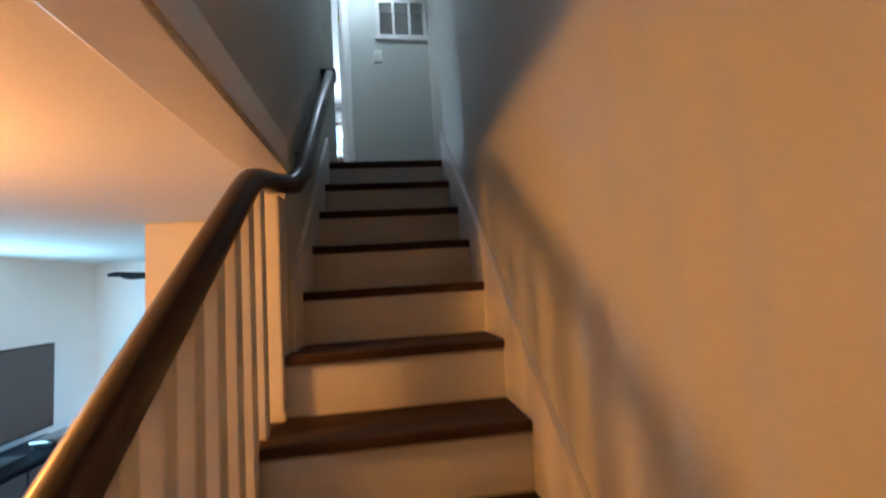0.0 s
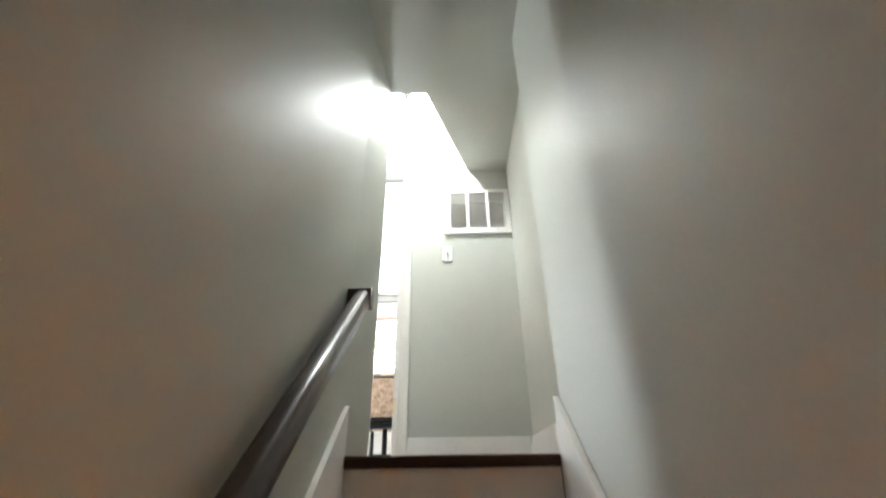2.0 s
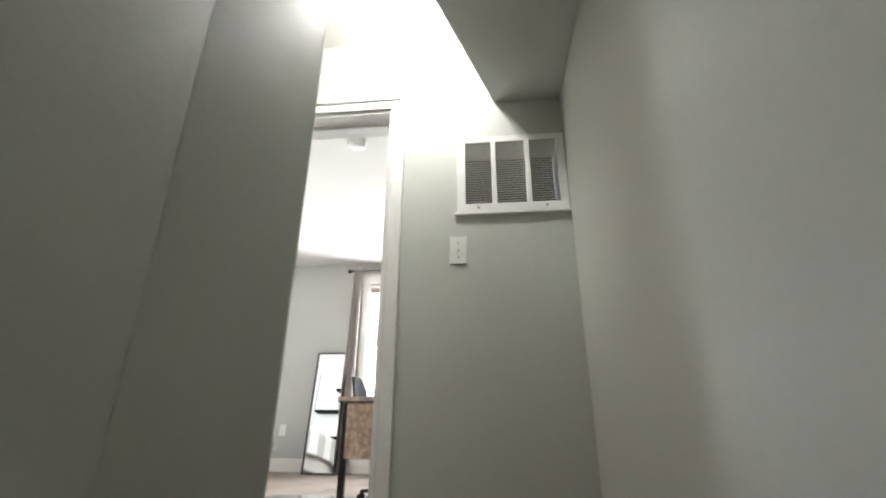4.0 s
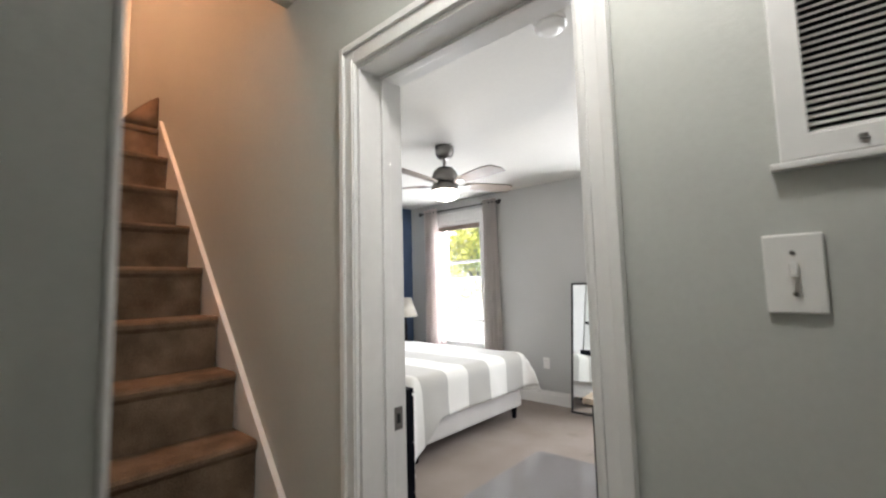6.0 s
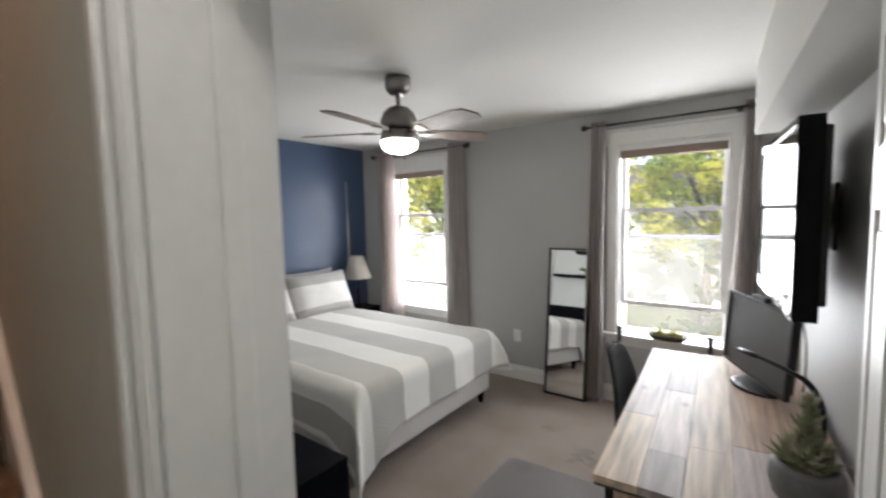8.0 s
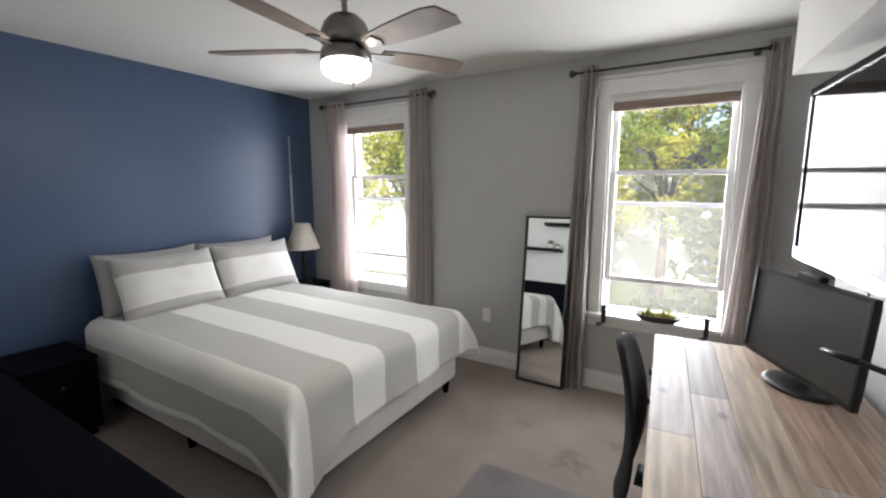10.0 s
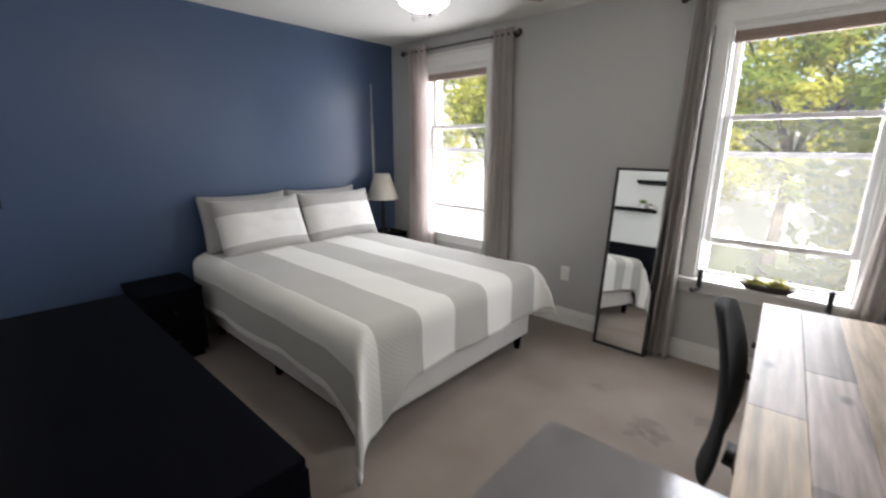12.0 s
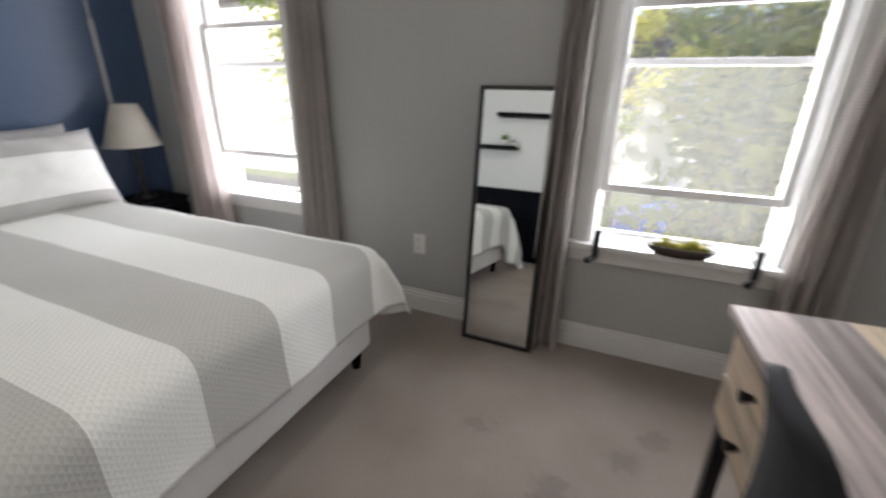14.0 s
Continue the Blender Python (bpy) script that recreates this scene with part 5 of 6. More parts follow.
# monitor turned towards the room
def monitor():
    root = thing("computer_monitor", (-0.40, 3.28, DZ), "black computer monitor, switched off, on the desk", "monitor")
    a = Vector((-0.525, 3.56, 0))
    b = Vector((-0.285, 3.03, 0))
    d = (b - a).normalized()
    nrm = Vector((d.y, -d.x, 0))
    m = Matrix(((d.x, -nrm.x, 0, a.x), (d.y, -nrm.y, 0, a.y), (0, 0, 1, DZ + 0.045), (0, 0, 0, 1))) @ Matrix.Rotation(radians(-4), 4, "X")
    w, h = (b - a).length, 0.365
    bm = bmesh.new()
    for q in ((0, -0.012, 0, 0.016, 0.012, h), (w - 0.016, -0.012, 0, w, 0.012, h), (0.0163, -0.0118, 0, w - 0.0163, 0.0118, 0.018), (0.0163, -0.0118, h - 0.016, w - 0.0163, 0.0118, h)):
        add_box(bm, *q, 0.003)
    bmesh.ops.transform(bm, matrix=m, verts=bm.verts[:])
    part("bezel", bm, BLACK, root)
    part("screen", box(0.014, -0.006, 0.016, w - 0.014, 0.003, h - 0.014, 0, m), MATSCREEN, root, "dark matt screen")
    part("casing", box(0.02, 0.0125, 0.02, w - 0.02, 0.035, h - 0.02, 0.01, m), BLACK, root)
    part("mark", box(0.006, -0.0135, 0.003, 0.05, -0.0121, 0.008, 0, m), SILVER, root, "small silver mark")
    part("webcam_bar", box(w * 0.42, -0.015, h + 0.0005, w * 0.62, 0.015, h + 0.022, 0.004, m), BLACK, root)
    c = (a + b) / 2 - nrm * 0.03
    part("neck", box(-0.03, 0.036, -0.035, 0.03, 0.055, 0.2, 0.005, m @ Matrix.Translation((w / 2, 0, 0))), BLACK, root)
    bm = lathe((0, 0, 0), [(0.135, 0.0005), (0.137, 0.008), (0.12, 0.014), (0.001, 0.016)], 36)
    bmesh.ops.scale(bm, vec=(1.0, 0.78, 1.0), verts=bm.verts[:])
    bmesh.ops.transform(bm, matrix=Matrix.Translation((c.x + nrm.x * 0.03 + 0.03, c.y + nrm.y * 0.03, DZ + 0.0005)) @ Matrix.Rotation(math.atan2(d.y, d.x), 4, "Z"), verts=bm.verts[:])
    part("foot", bm, BLACK, root, "oval black foot", smooth=True)
monitor()

# swing-neck desk lamp
neck = [(-0.225, 2.54, DZ + 0.02), (-0.222, 2.52, 0.90), (-0.225, 2.495, 0.97), (-0.238, 2.51, 1.02), (-0.265, 2.535, 1.055), (-0.31, 2.575, 1.07), (-0.37, 2.65, 1.075), (-0.40, 2.685, 1.075)]
desk_lamp = thing("desk_lamp", (-0.225, 2.52, DZ), "black desk lamp with a bent neck", "desk lamp")
part("base", lathe((-0.235, 2.545, DZ + 0.0008), [(0.05, 0), (0.051, 0.012), (0.02, 0.02), (0.001, 0.021)], 24), BLACKMETAL, desk_lamp, smooth=True)
def smooth_line(points, n=6):
    out = []
    p = [Vector(q) for q in points]
    for i in range(len(p) - 1):
        a, b, c, d = p[max(i - 1, 0)], p[i], p[i + 1], p[min(i + 2, len(p) - 1)]
        for k in range(n):
            t = k / n
            out.append(0.5 * ((2 * b) + (c - a) * t + (2 * a - 5 * b + 4 * c - d) * t * t + (3 * b - a - 3 * c + d) * t ** 3))
    return out + [p[-1]]
part("neck", sweep(smooth_line(neck), ring_section(0.008, 8)), BLACKMETAL, desk_lamp, smooth=True)
part("head", sweep([(-0.385, 2.667, 1.0755), (-0.44, 2.735, 1.072)], ring_section(0.014, 10, 0.6)), BLACKMETAL, desk_lamp, smooth=True)

# succulent by the door end of the desk
PX, PY = -0.268, 2.375
succulent = thing("potted_succulent", (PX, PY, DZ), "pale green succulent in a rough grey pot on the desk", "plant")
part("pot", lathe((PX, PY, DZ + 0.0008), [(0.055, 0), (0.078, 0.025), (0.089, 0.068), (0.084, 0.105), (0.072, 0.12), (0.066, 0.12), (0.064, 0.105), (0.001, 0.104)], 26), POT, succulent, smooth=True)
bm = bmesh.new()
for k, (dx, dy) in enumerate(((0, 0), (0.028, 0.01), (-0.026, 0.014), (0.0, -0.03), (0.01, 0.032))):
    leaf_tuft(bm, (PX + dx, PY + dy, DZ + 0.10), 26 if k else 44, 0.07 if k else 0.115, 1.2, 0.017, 20 + k)
    for j in range(4 if k == 0 else 2):
        leaf_tuft(bm, (PX + dx * 1.3, PY + dy * 1.3, DZ + 0.12 + 0.025 * j), 12, 0.055, 1.3, 0.015, 40 + k + 7 * j)
for j in range(10):
    leaf_tuft(bm, (PX + 0.006 * math.sin(2.1 * j), PY + 0.006 * math.cos(1.7 * j), DZ + 0.11 + 0.02 * j), 11, 0.07 - 0.003 * j, 0.95, 0.018, 90 + j)
part("leaves", bm, SUCCULENT, succulent)

# television on a bracket over the desk
def television():
    root = thing("television", (-0.3, 3.12, 1.19), "flat television, switched off, with a glossy bezel, on a wall bracket", "television")
    a, b = Vector((-0.385, 3.60, 0)), Vector((-0.29, 2.68, 0))
    d = (b - a).normalized()
    nrm = Vector((d.y, -d.x, 0))
    m = Matrix(((d.x, -nrm.x, 0, a.x), (d.y, -nrm.y, 0, a.y), (0, 0, 1, 1.205), (0, 0, 0, 1)))
    w, h = (b - a).length, 0.68
    bm = bmesh.new()
    for q in ((0, -0.012, 0.0, 0.028, 0.06, h), (w - 0.028, -0.012, 0.0, w, 0.06, h), (0.0283, -0.0118, h - 0.03, w - 0.0283, 0.0598, h)):
        add_box(bm, *q, 0.004)
    bmesh.ops.transform(bm, matrix=m, verts=bm.verts[:])
    part("bezel", bm, TVGLASS, root, "glossy black bezel")
    part("lower_edge", box(0.0283, -0.014, 0.0, w - 0.0283, 0.0298, 0.05, 0.004, m), GLOSSGREY, root, "glossy dark grey lower edge")
    part("screen", box(0.026, -0.006, 0.048, w - 0.026, 0.004, h - 0.028, 0, m), TVGLASS, root, "dark reflecting screen")
    part("housing", box(0.03, 0.0305, 0.05, w - 0.029, 0.085, h - 0.031, 0.01, m), BLACK, root)
    part("mark", box(w * 0.6, -0.0155, 0.018, w * 0.66, -0.0141, 0.03, 0, m), PLATE, root, "small pale mark")
    part("wall_bracket", add_box(box(desk_wall(3.3) - 0.012, 3.05, 1.42, desk_wall(3.3) - 0.001, 3.30, 1.68, 0.003), desk_wall(3.3) - 0.09, 3.13, 1.5, desk_wall(3.3) - 0.0125, 3.2, 1.6, 0.003), BLACKMETAL, root)
    for z in (1.19,):
        part("cable", sweep(smooth_line([(-0.245, 3.22, 1.25), (-0.235, 3.24, 1.12), (-0.215, 3.26, 0.98), (-0.215, 3.28, 0.80), (-0.22, 3.3, DZ + 0.008)]), ring_section(0.004, 6)), BLACK, root, smooth=True)
television()

# rack in the recess between the desk wall and the window
RACK_L, RACK_R, RACK_Y0, RACK_Y1 = -0.13, 0.099, 3.98, 4.42
rack = thing("wall_rack", (0.0, 4.2, 1.02), "small grey metal wall rack holding dark items", "rack")
for z in (1.02, 1.20, 1.455):
    part("rack_shelf", box(RACK_L, RACK_Y0, z, RACK_R, RACK_Y1, z + 0.008, 0.002), NICKEL, rack)
for y in (RACK_Y0 + 0.002, RACK_Y1 - 0.012):
    for x in (RACK_L, RACK_R - 0.012):
        part("rack_post", box(x, y, 0.86, x + 0.01, y + 0.01, 1.4545), NICKEL, rack)
bm = box(-0.11, 4.16, 1.4635, 0.06, 4.40, 1.655, 0.012)
add_box(bm, -0.115, 4.155, 1.6555, 0.065, 4.405, 1.68, 0.008)
tagged(part("storage_box", bm, BLACK), "black lidded box on top of the wall rack", "box")
tagged(part("cup", lathe((-0.07, 4.30, 1.2085), [(0.022, 0), (0.032, 0.08), (0.028, 0.08), (0.02, 0.006), (0.001, 0.006)], 16), WHITEPOT, smooth=True), "white cup on the wall rack", "cup")
tagged(part("tin", lathe((-0.07, 4.20, 1.2085), [(0.03, 0), (0.03, 0.06), (0.001, 0.06)], 16), SILVER, smooth=False), "pale tin on the wall rack", "tin")
tagged(part("small_bag", box(-0.11, 4.04, 1.0285, 0.05, 4.30, 1.15, 0.02), BLACKFABRIC), "black bag on the wall rack", "bag")

# office chair
def office_chair():
    root = thing("office_chair", (-0.67, 3.03, 0), "black fabric office chair pushed under the desk", "office chair")
    cx, cy = -0.665, 3.03
    seat = box(-0.24, -0.23, 0.0, 0.24, 0.23, 0.075, 0.03, Matrix.Translation((cx + 0.06, cy, 0.42)))
    part("seat", seat, BLACKFABRIC, root, smooth=True)
    bm = bmesh.new()
    n, m = 14, 16
    for s in (0, 1):
        grid = []
        for i in range(n + 1):
            row = []
            for j in range(m + 1):
                u, v = 2 * i / n - 1, j / m
                half = 0.215 * (1 - 0.30 * max(0, (v - 0.62) / 0.38) ** 2) * (0.84 + 0.16 * math.sin(math.pi * min(1, v * 1.3)))
                y = u * half
                z = 0.33 + 0.59 * v - 0.035 * u ** 4 * v
                x = -0.243 + 0.145 * v - 0.170 * v * v - 0.02 * (1 - u * u) - (0.032 if s else 0.0) * (1 - 0.6 * abs(u) ** 4)
                row.append(bm.verts.new((cx + x, cy + y, z)))
            grid.append(row)
        for i in range(n):
            for j in range(m):
                bm.faces.new((grid[i][j], grid[i + 1][j], grid[i + 1][j + 1], grid[i][j + 1]))
        if s == 0:
            first = grid
    ring = lambda g: [g[i][0] for i in range(n + 1)] + [g[n][j] for j in range(1, m + 1)] + [g[i][m] for i in range(n - 1, -1, -1)] + [g[0][j] for j in range(m - 1, 0, -1)]
    ra, rb = ring(first), ring(grid)
    for k in range(len(ra)):
        j = (k + 1) % len(ra)
        bm.faces.new((ra[k], ra[j], rb[j], rb[k]))
    part("backrest", bm, BLACKFABRIC, root, smooth=True)
    part("back_support", sweep(smooth_line([(cx - 0.05, cy, 0.405), (cx - 0.15, cy, 0.37), (cx - 0.22, cy, 0.37)]), [(-0.06, -0.01), (0.06, -0.01), (0.06, 0.01), (-0.06, 0.01)]), BLACK, root, smooth=True)
    part("gas_lift", rod((cx + 0.05, cy, 0.10), (cx + 0.05, cy, 0.415), 0.025), BLACKMETAL, root)
    part("mechanism", box(cx - 0.07, cy - 0.08, 0.385, cx + 0.15, cy + 0.08, 0.418, 0.006), BLACK, root)
    for k in range(5):
        a = radians(20 + 72 * k)
        tip = Vector((cx + 0.05 + 0.27 * math.cos(a), cy + 0.27 * math.sin(a), 0.075))
        leg = part("base_arm", sweep([(cx + 0.05, cy, 0.115), tip], [(-0.02, -0.012), (0.02, -0.012), (0.015, 0.012), (-0.015, 0.012)]), BLACK, root)
        bm = bmesh.new()
        for s in (-1, 1):
            t = Vector((-math.sin(a), math.cos(a), 0)) * 0.014 * s
            add_cone(bm, (tip.x + t.x * 0.5, tip.y + t.y * 0.5, 0.034), (tip.x + t.x * 1.6, tip.y + t.y * 1.6, 0.034), 0.028, 0.026, 14)
        part("caster", bm, BLACK, leg)
office_chair()

mat = prism([(-1.66, 2.25), (-1.64, 2.22), (-0.62, 2.22), (-0.60, 2.25), (-0.60, 3.27), (-0.62, 3.29), (-1.64, 3.26), (-1.66, 3.23)], "z", 0.004, 0.0075)
tagged(part("chair_mat", mat, CHAIRMAT), "clear plastic chair mat lying on the carpet", "floor mat")

# planter and clamps on the sill
tray = thing("planter_tray", (-0.94, 4.46, WZ0), "dark wooden tray of small yellow-green plants on the sill", "planter")
bm = lathe((0, 0, 0), [(0.09, 0), (0.135, 0.042), (0.125, 0.042), (0.082, 0.012), (0.001, 0.012)], 28)
bmesh.ops.scale(bm, vec=(1.12, 0.36, 1), verts=bm.verts[:])
bmesh.ops.translate(bm, vec=(-0.94, 4.462, WZ0 - 0.0015), verts=bm.verts[:])
part("tray", bm, TRAYWOOD, tray, smooth=True)
bm = bmesh.new()
for k in range(7):
    leaf_tuft(bm, (-1.03 + 0.03 * k, 4.46 + 0.012 * (k % 2), WZ0 + 0.02), 14, 0.045 + 0.03 * (k in (1, 4, 5)), 0.9, 0.014, 60 + k)
part("leaves", bm, YELLOWLEAF, tray)
for x in (-1.285, -0.655):
    clamp = thing("sill_clamp", (x, 4.44, WZ0 - 0.03), "black clamp bracket gripping the window sill", "clamp", "sill clamps")
    part("upright", box(x - 0.014, 4.425, WZ0 - 0.055, x + 0.014, 4.4445, WZ0 + 0.075, 0.004), BLACK, clamp)
    part("arm", box(x - 0.012, 4.4448, WZ0 - 0.0015, x + 0.012, 4.52, WZ0 + 0.012, 0.003), BLACK, clamp)
    part("screw", rod((x, 4.42, WZ0 - 0.052), (x - 0.03, 4.385, WZ0 - 0.06), 0.012, 0.016), BLACK, clamp)

# ---------------------------------------------------------------- living room below
stand = thing("tv_stand", (-2.8, 1.0, FLOOR0), "low black television stand with glossy glass doors", "tv stand")
SH = FLOOR0 + 0.86
part("cabinet", box(-3.06, 0.2, FLOOR0 + 0.06, -2.62, 1.78, SH - 0.0305, 0.006), BLACKWOOD, stand)
part("top", box(-3.08, 0.18, SH - 0.03, -2.58, 1.80, SH, 0.004), BLACKWOOD, stand)
for y in (0.3, 1.6):
    part("foot", box(-3.0, y, FLOOR0, -2.7, y + 0.06, FLOOR0 + 0.0595), BLACKWOOD, stand)
for y in (0.24, 1.0):
    part("cabinet_door", box(-2.6195, y, FLOOR0 + 0.08, -2.605, y + 0.74, SH - 0.05, 0.003), CARGLASS, stand, "dark glass door")
tv = thing("flat_television", (-2.85, 0.95, SH), "large black flat television on the stand", "television")
part("panel", box(-2.86, 0.36, SH + 0.13, -2.815, 1.53, SH + 0.82, 0.006), BLACK, tv)
part("screen", box(-2.8145, 0.38, SH + 0.15, -2.812, 1.51, SH + 0.805), SCREENGLASS, tv, "dark glossy screen")
part("foot", add_box(box(-2.93, 0.72, SH + 0.0005, -2.74, 1.17, SH + 0.015, 0.004), -2.86, 0.87, SH + 0.0155, -2.82, 1.02, SH + 0.13), BLACK, tv)
tagged(part("glossy_box", box(-2.84, 1.30, SH + 0.0005, -2.64, 1.68, SH + 0.075, 0.02), SCREENGLASS), "glossy black player box on the television stand", "media player")
fan2 = thing("ceiling_fan", (-2.02, 1.9, LIVING_CEIL), "dark ceiling fan under the living room ceiling", "ceiling fan")
part("canopy", lathe((-2.02, 1.9, LIVING_CEIL), [(0.06, -0.0005), (0.06, -0.05), (0.02, -0.07), (0.02, -0.14), (0.09, -0.15), (0.09, -0.22), (0.03, -0.25)], 20), BLACKMETAL, fan2, smooth=True)
for k in range(5):
    bm = prism([(0.09, -0.05), (0.55, -0.065), (0.58, 0.0), (0.55, 0.065), (0.09, 0.05)], "z", -0.004, 0.004)
    bmesh.ops.transform(bm, matrix=Matrix.Translation((-2.02, 1.9, LIVING_CEIL - 0.19)) @ Matrix.Rotation(radians(20 + 72 * k), 4, "Z") @ Matrix.Rotation(radians(12), 4, "X"), verts=bm.verts[:])
    part("blade", bm, BLACKWOOD, fan2)
# fixture out of view, added to carry the warm light
warm = thing("ceiling_light", (WARM_AT[0], WARM_AT[1], LIVING_CEIL), "unseen warm globe light under the living room ceiling", "ceiling light")
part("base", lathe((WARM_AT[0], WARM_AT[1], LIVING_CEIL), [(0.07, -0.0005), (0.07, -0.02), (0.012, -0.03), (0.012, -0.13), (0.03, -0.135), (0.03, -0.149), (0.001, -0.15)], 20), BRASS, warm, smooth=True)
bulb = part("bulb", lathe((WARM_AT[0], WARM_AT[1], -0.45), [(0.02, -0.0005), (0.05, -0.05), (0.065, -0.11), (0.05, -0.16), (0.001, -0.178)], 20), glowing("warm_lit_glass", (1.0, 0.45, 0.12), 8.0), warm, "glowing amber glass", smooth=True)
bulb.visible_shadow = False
# unseen window added in the side wall as a source of cool light
lw = thing("window_3", (-3.16, 0.75, -2.0), "unseen living room window in a white frame, added for its daylight", "window", kind="structure")
bm = pierced("x", -3.19, -3.13, 0.251, 1.249, -1.999, -0.601, [(0.3, 1.2, -1.95, -1.32), (0.3, 1.2, -1.28, -0.65)])
part("window_frame", bm, TRIM, lw)
p = part("pane", box(-3.165, 0.29, -1.96, -3.16, 1.21, -0.64), PANE, lw)
p.visible_shadow = False

# ---------------------------------------------------------------- outdoors
GZ = -2.95
structure("ground", box(-400, 4.73, GZ - 0.5, 400, 800, GZ), LAWN, "dry lawn and gardens reaching to the distance", "ground")
structure("road", box(-60, 12.0, GZ + 0.001, 60, 17.6, GZ + 0.006), ASPHALT, "grey asphalt street", "road")
structure("pavement", box(-60, 10.0, GZ + 0.001, 60, 11.8, GZ + 0.12), CONCRETE, "pale concrete pavement", "pavement")
structure("kerb", box(-60, 11.8005, GZ + 0.001, 60, 11.995, GZ + 0.13), CONCRETE, "pale concrete kerb", "kerb")
structure("house_back_wall", pierced("y", WIN_Y + 0.2205, WIN_Y + 0.23, -6, 3, GZ, 3.2, [(*W1, WZ0, WZ1), (*W2, WZ0, WZ1)]), STUCCO, "pale outer face of the house", "facade")

def tree(at, height, spread, count, seed, label, mats):
    """Trunk, limbs and a crown of leaf clumps with gaps."""
    root = thing("tree", at, label, "tree", "street trees")
    rnd = random.Random(seed)
    x, y, z = at
    bm = bmesh.new()
    fork = height * 0.34
    add_cone(bm, at, (x + 0.1, y, z + fork), 0.20, 0.14, 12)
    tips = []
    for k in range(9):
        a = 2.4 * k + rnd.uniform(-0.3, 0.3)
        r = spread * rnd.uniform(0.3, 0.75)
        tip = (x + r * math.cos(a), y + r * math.sin(a), z + height * rnd.uniform(0.44, 0.88))
        mid = (x + 0.1 + 0.4 * r * math.cos(a), y + 0.4 * r * math.sin(a), z + fork + 0.5 * (tip[2] - z - fork))
        add_cone(bm, (x + 0.1, y, z + fork - 0.05), mid, 0.085, 0.055, 8)
        add_cone(bm, mid, tip, 0.055, 0.02, 8)
        tips.append(Vector(tip))
    part("trunk", bm, BARK, root, smooth=True)
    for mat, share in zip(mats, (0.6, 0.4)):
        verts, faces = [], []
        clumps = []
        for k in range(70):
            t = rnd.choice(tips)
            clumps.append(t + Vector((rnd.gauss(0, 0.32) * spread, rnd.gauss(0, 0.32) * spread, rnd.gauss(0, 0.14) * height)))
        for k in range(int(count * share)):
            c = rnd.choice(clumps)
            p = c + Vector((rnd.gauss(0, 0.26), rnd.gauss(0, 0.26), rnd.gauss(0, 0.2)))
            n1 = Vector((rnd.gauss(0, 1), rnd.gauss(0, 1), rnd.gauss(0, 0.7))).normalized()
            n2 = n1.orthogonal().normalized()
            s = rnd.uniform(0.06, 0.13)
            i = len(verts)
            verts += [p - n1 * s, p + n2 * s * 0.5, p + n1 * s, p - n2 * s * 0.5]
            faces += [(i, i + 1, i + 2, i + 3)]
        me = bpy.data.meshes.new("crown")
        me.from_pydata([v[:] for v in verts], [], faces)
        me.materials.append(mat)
        ob = new("crown", me)
        ob.parent = root
        ob.matrix_parent_inverse = world_of(root).inverted()
    return root
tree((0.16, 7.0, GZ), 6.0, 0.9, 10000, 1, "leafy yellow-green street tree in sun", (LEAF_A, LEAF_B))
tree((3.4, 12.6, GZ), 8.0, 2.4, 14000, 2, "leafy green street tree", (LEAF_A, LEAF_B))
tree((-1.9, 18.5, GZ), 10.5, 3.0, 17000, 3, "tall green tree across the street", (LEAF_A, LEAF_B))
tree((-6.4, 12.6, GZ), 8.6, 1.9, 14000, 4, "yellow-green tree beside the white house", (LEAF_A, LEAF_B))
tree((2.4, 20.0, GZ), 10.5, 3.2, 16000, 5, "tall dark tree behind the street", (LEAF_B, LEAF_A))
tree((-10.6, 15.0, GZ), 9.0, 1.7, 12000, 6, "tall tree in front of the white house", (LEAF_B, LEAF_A))

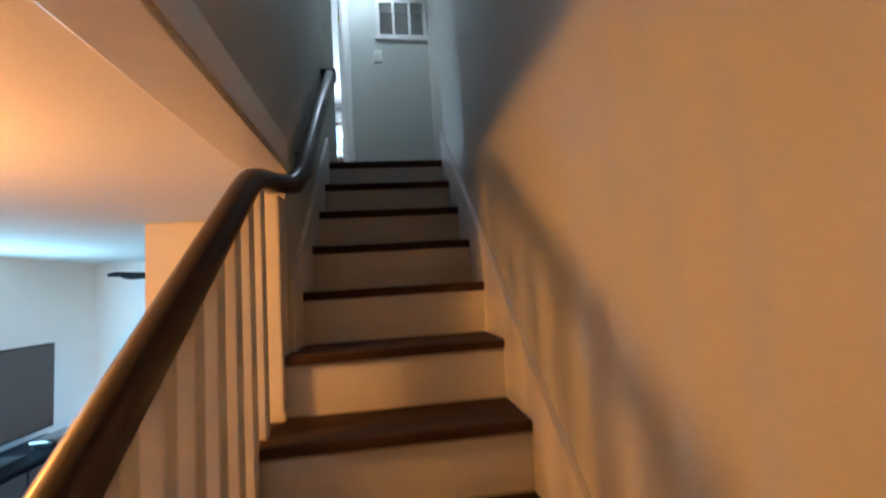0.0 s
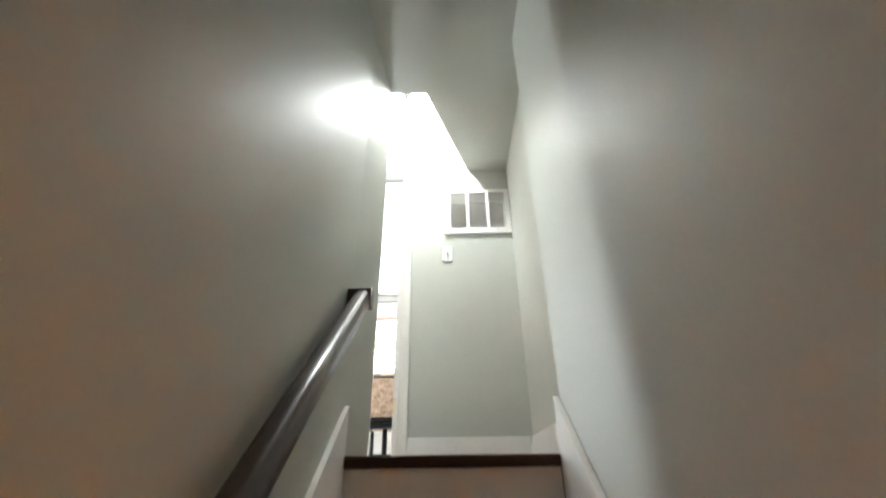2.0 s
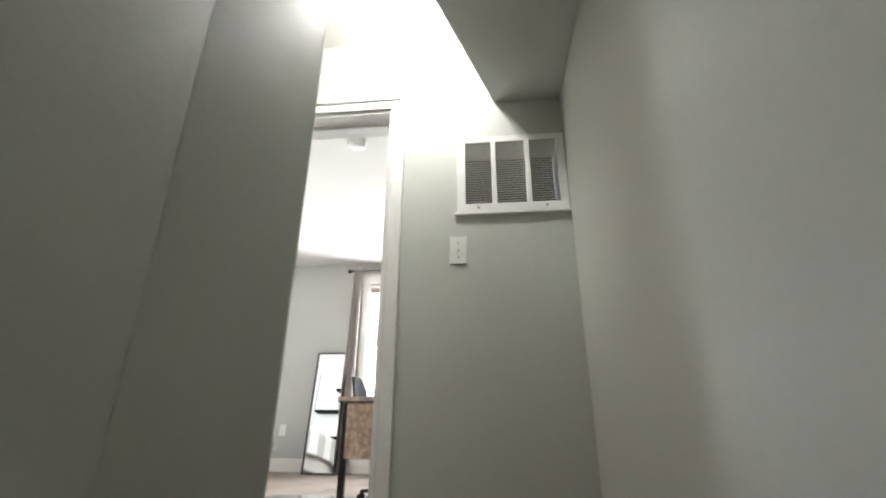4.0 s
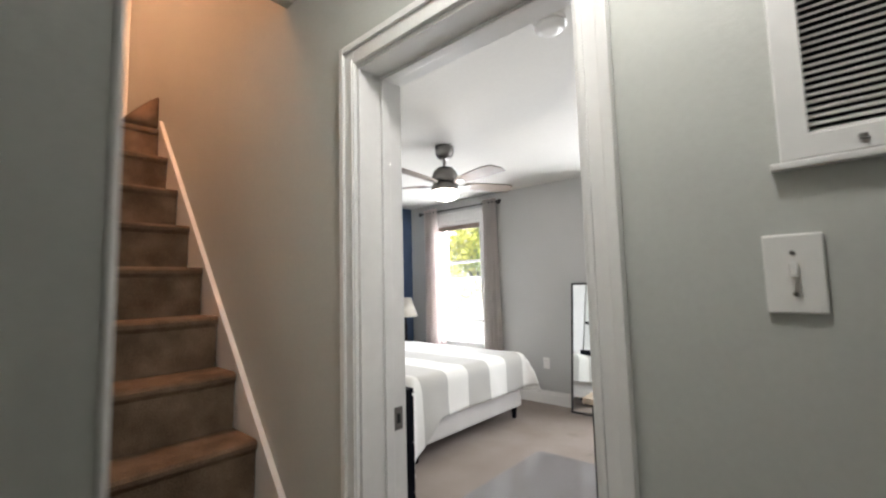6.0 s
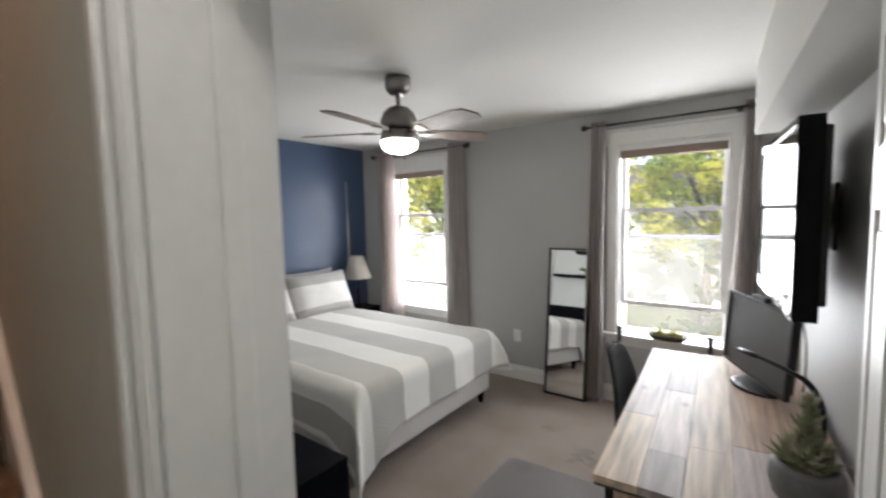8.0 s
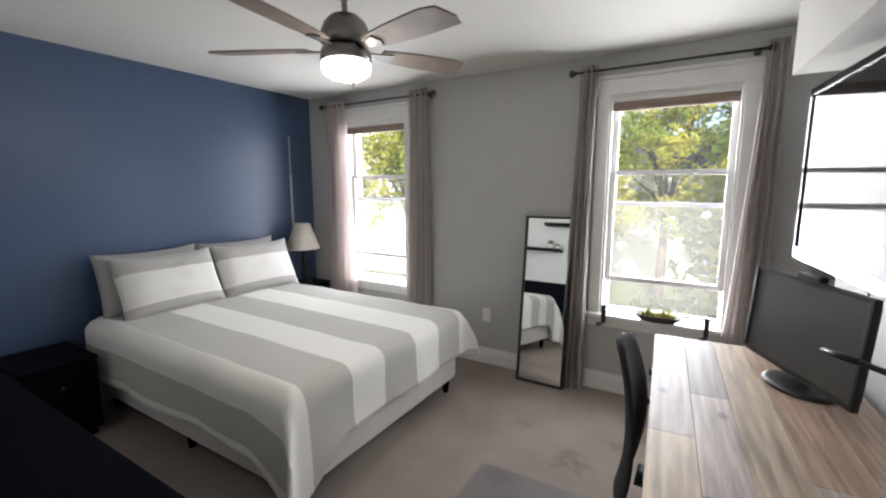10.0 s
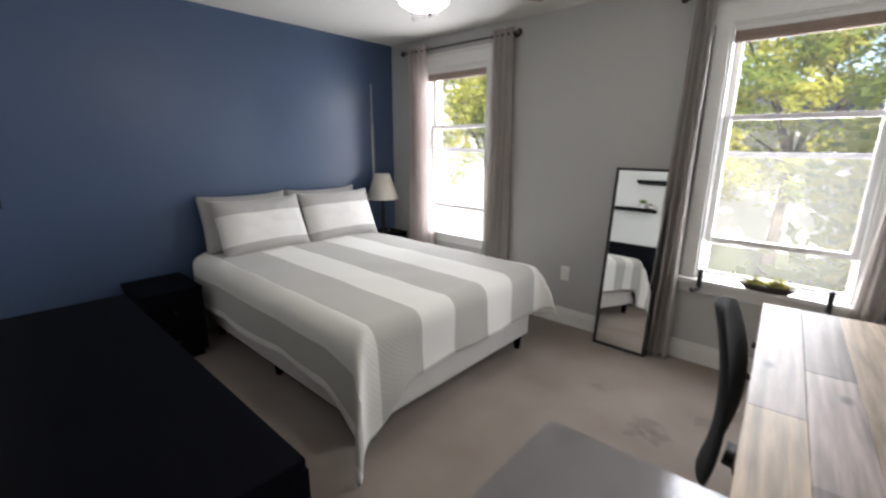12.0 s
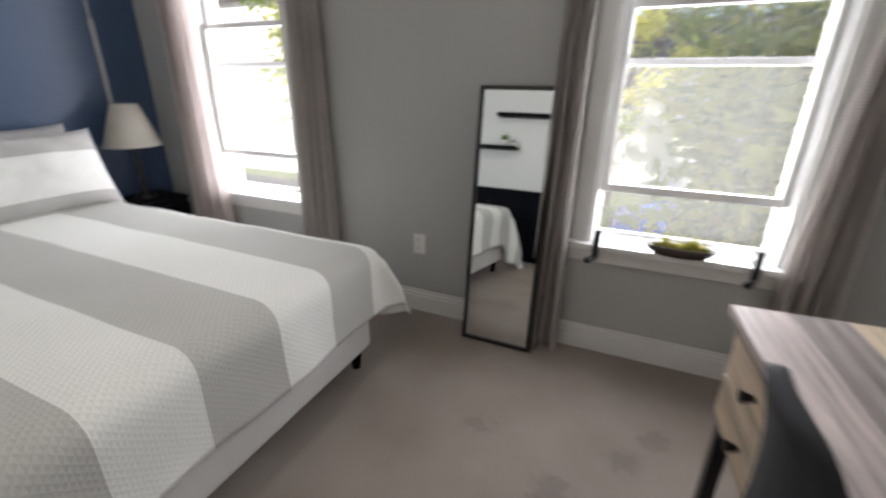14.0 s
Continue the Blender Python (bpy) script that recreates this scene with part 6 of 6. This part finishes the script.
def house(x0, y0, x1, y1, h, label, windows=True):
    root = thing("house", ((x0 + x1) / 2, (y0 + y1) / 2, GZ), label, "house")
    w = part("wall", box(x0, y0, GZ, x1, y1, GZ + h), STUCCO, root)
    part("roof", prism([(y0 - 0.4, GZ + h), ((y0 + y1) / 2, GZ + h + 2.0), (y1 + 0.4, GZ + h)], "x", x0 - 0.3, x1 + 0.3), ROOF, root)
    for k in range(int((x1 - x0) / 2.2) if windows else 0):
        for z in (0.9, 3.6, 5.6):
            if z + 1.5 < h:
                x = x0 + 0.8 + 2.2 * k
                wd = part("window", pierced("y", y0 - 0.06, y0 - 0.001, x, x + 0.95, GZ + z, GZ + z + 1.5, [(x + 0.07, x + 0.88, GZ + z + 0.07, GZ + z + 0.71), (x + 0.07, x + 0.88, GZ + z + 0.79, GZ + z + 1.43)]), TRIM, root)
                part("pane", box(x + 0.05, y0 - 0.03, GZ + z + 0.05, x + 0.9, y0 - 0.0015, GZ + z + 1.45), HOUSEPANE, wd)
    return root
house(-24.0, 19.0, -7.6, 27.0, 7.6, "white two-storey house across the street")
# added as a plain pale backdrop, its windows left out
house(-6.6, 24.0, 6.0, 31.0, 5.2, "plain pale house without windows behind the trees", False)
house(7.0, 20.0, 16.0, 28.0, 5.6, "white house further along the street")

def car(x, y, label):
    root = thing("car", (x, y, GZ), label, "car")
    side = [(-2.1, 0.35), (-2.15, 0.75), (-1.95, 0.88), (-1.1, 0.95), (-0.55, 1.38), (0.75, 1.42), (1.45, 1.0), (2.05, 0.9), (2.12, 0.4), (1.9, 0.28), (-1.9, 0.28)]
    bm = prism([(x + a, GZ + b) for a, b in side], "y", y - 0.85, y + 0.85)
    bmesh.ops.bevel(bm, geom=bm.edges[:], offset=0.06, segments=2, affect="EDGES")
    part("body", bm, CARBLUE, root)
    for s in (-1, 1):
        part("side_window", prism([(x - 0.95, GZ + 0.98), (x - 0.5, GZ + 1.31), (x + 0.7, GZ + 1.34), (x + 1.15, GZ + 1.02)], "y", y + s * 0.835, y + s * 0.858), CARGLASS, root)
        for wx in (-1.3, 1.35):
            wheel = part("wheel", rod((x + wx, y + s * 0.7, GZ + 0.32), (x + wx, y + s * 0.87, GZ + 0.32), 0.32, seg=24), RUBBER, root)
            part("rim", rod((x + wx, y + s * 0.86, GZ + 0.32), (x + wx, y + s * 0.88, GZ + 0.32), 0.2, seg=20), SILVER, wheel)
    return root
car(0.75, 15.2, "blue parked car at the kerb")
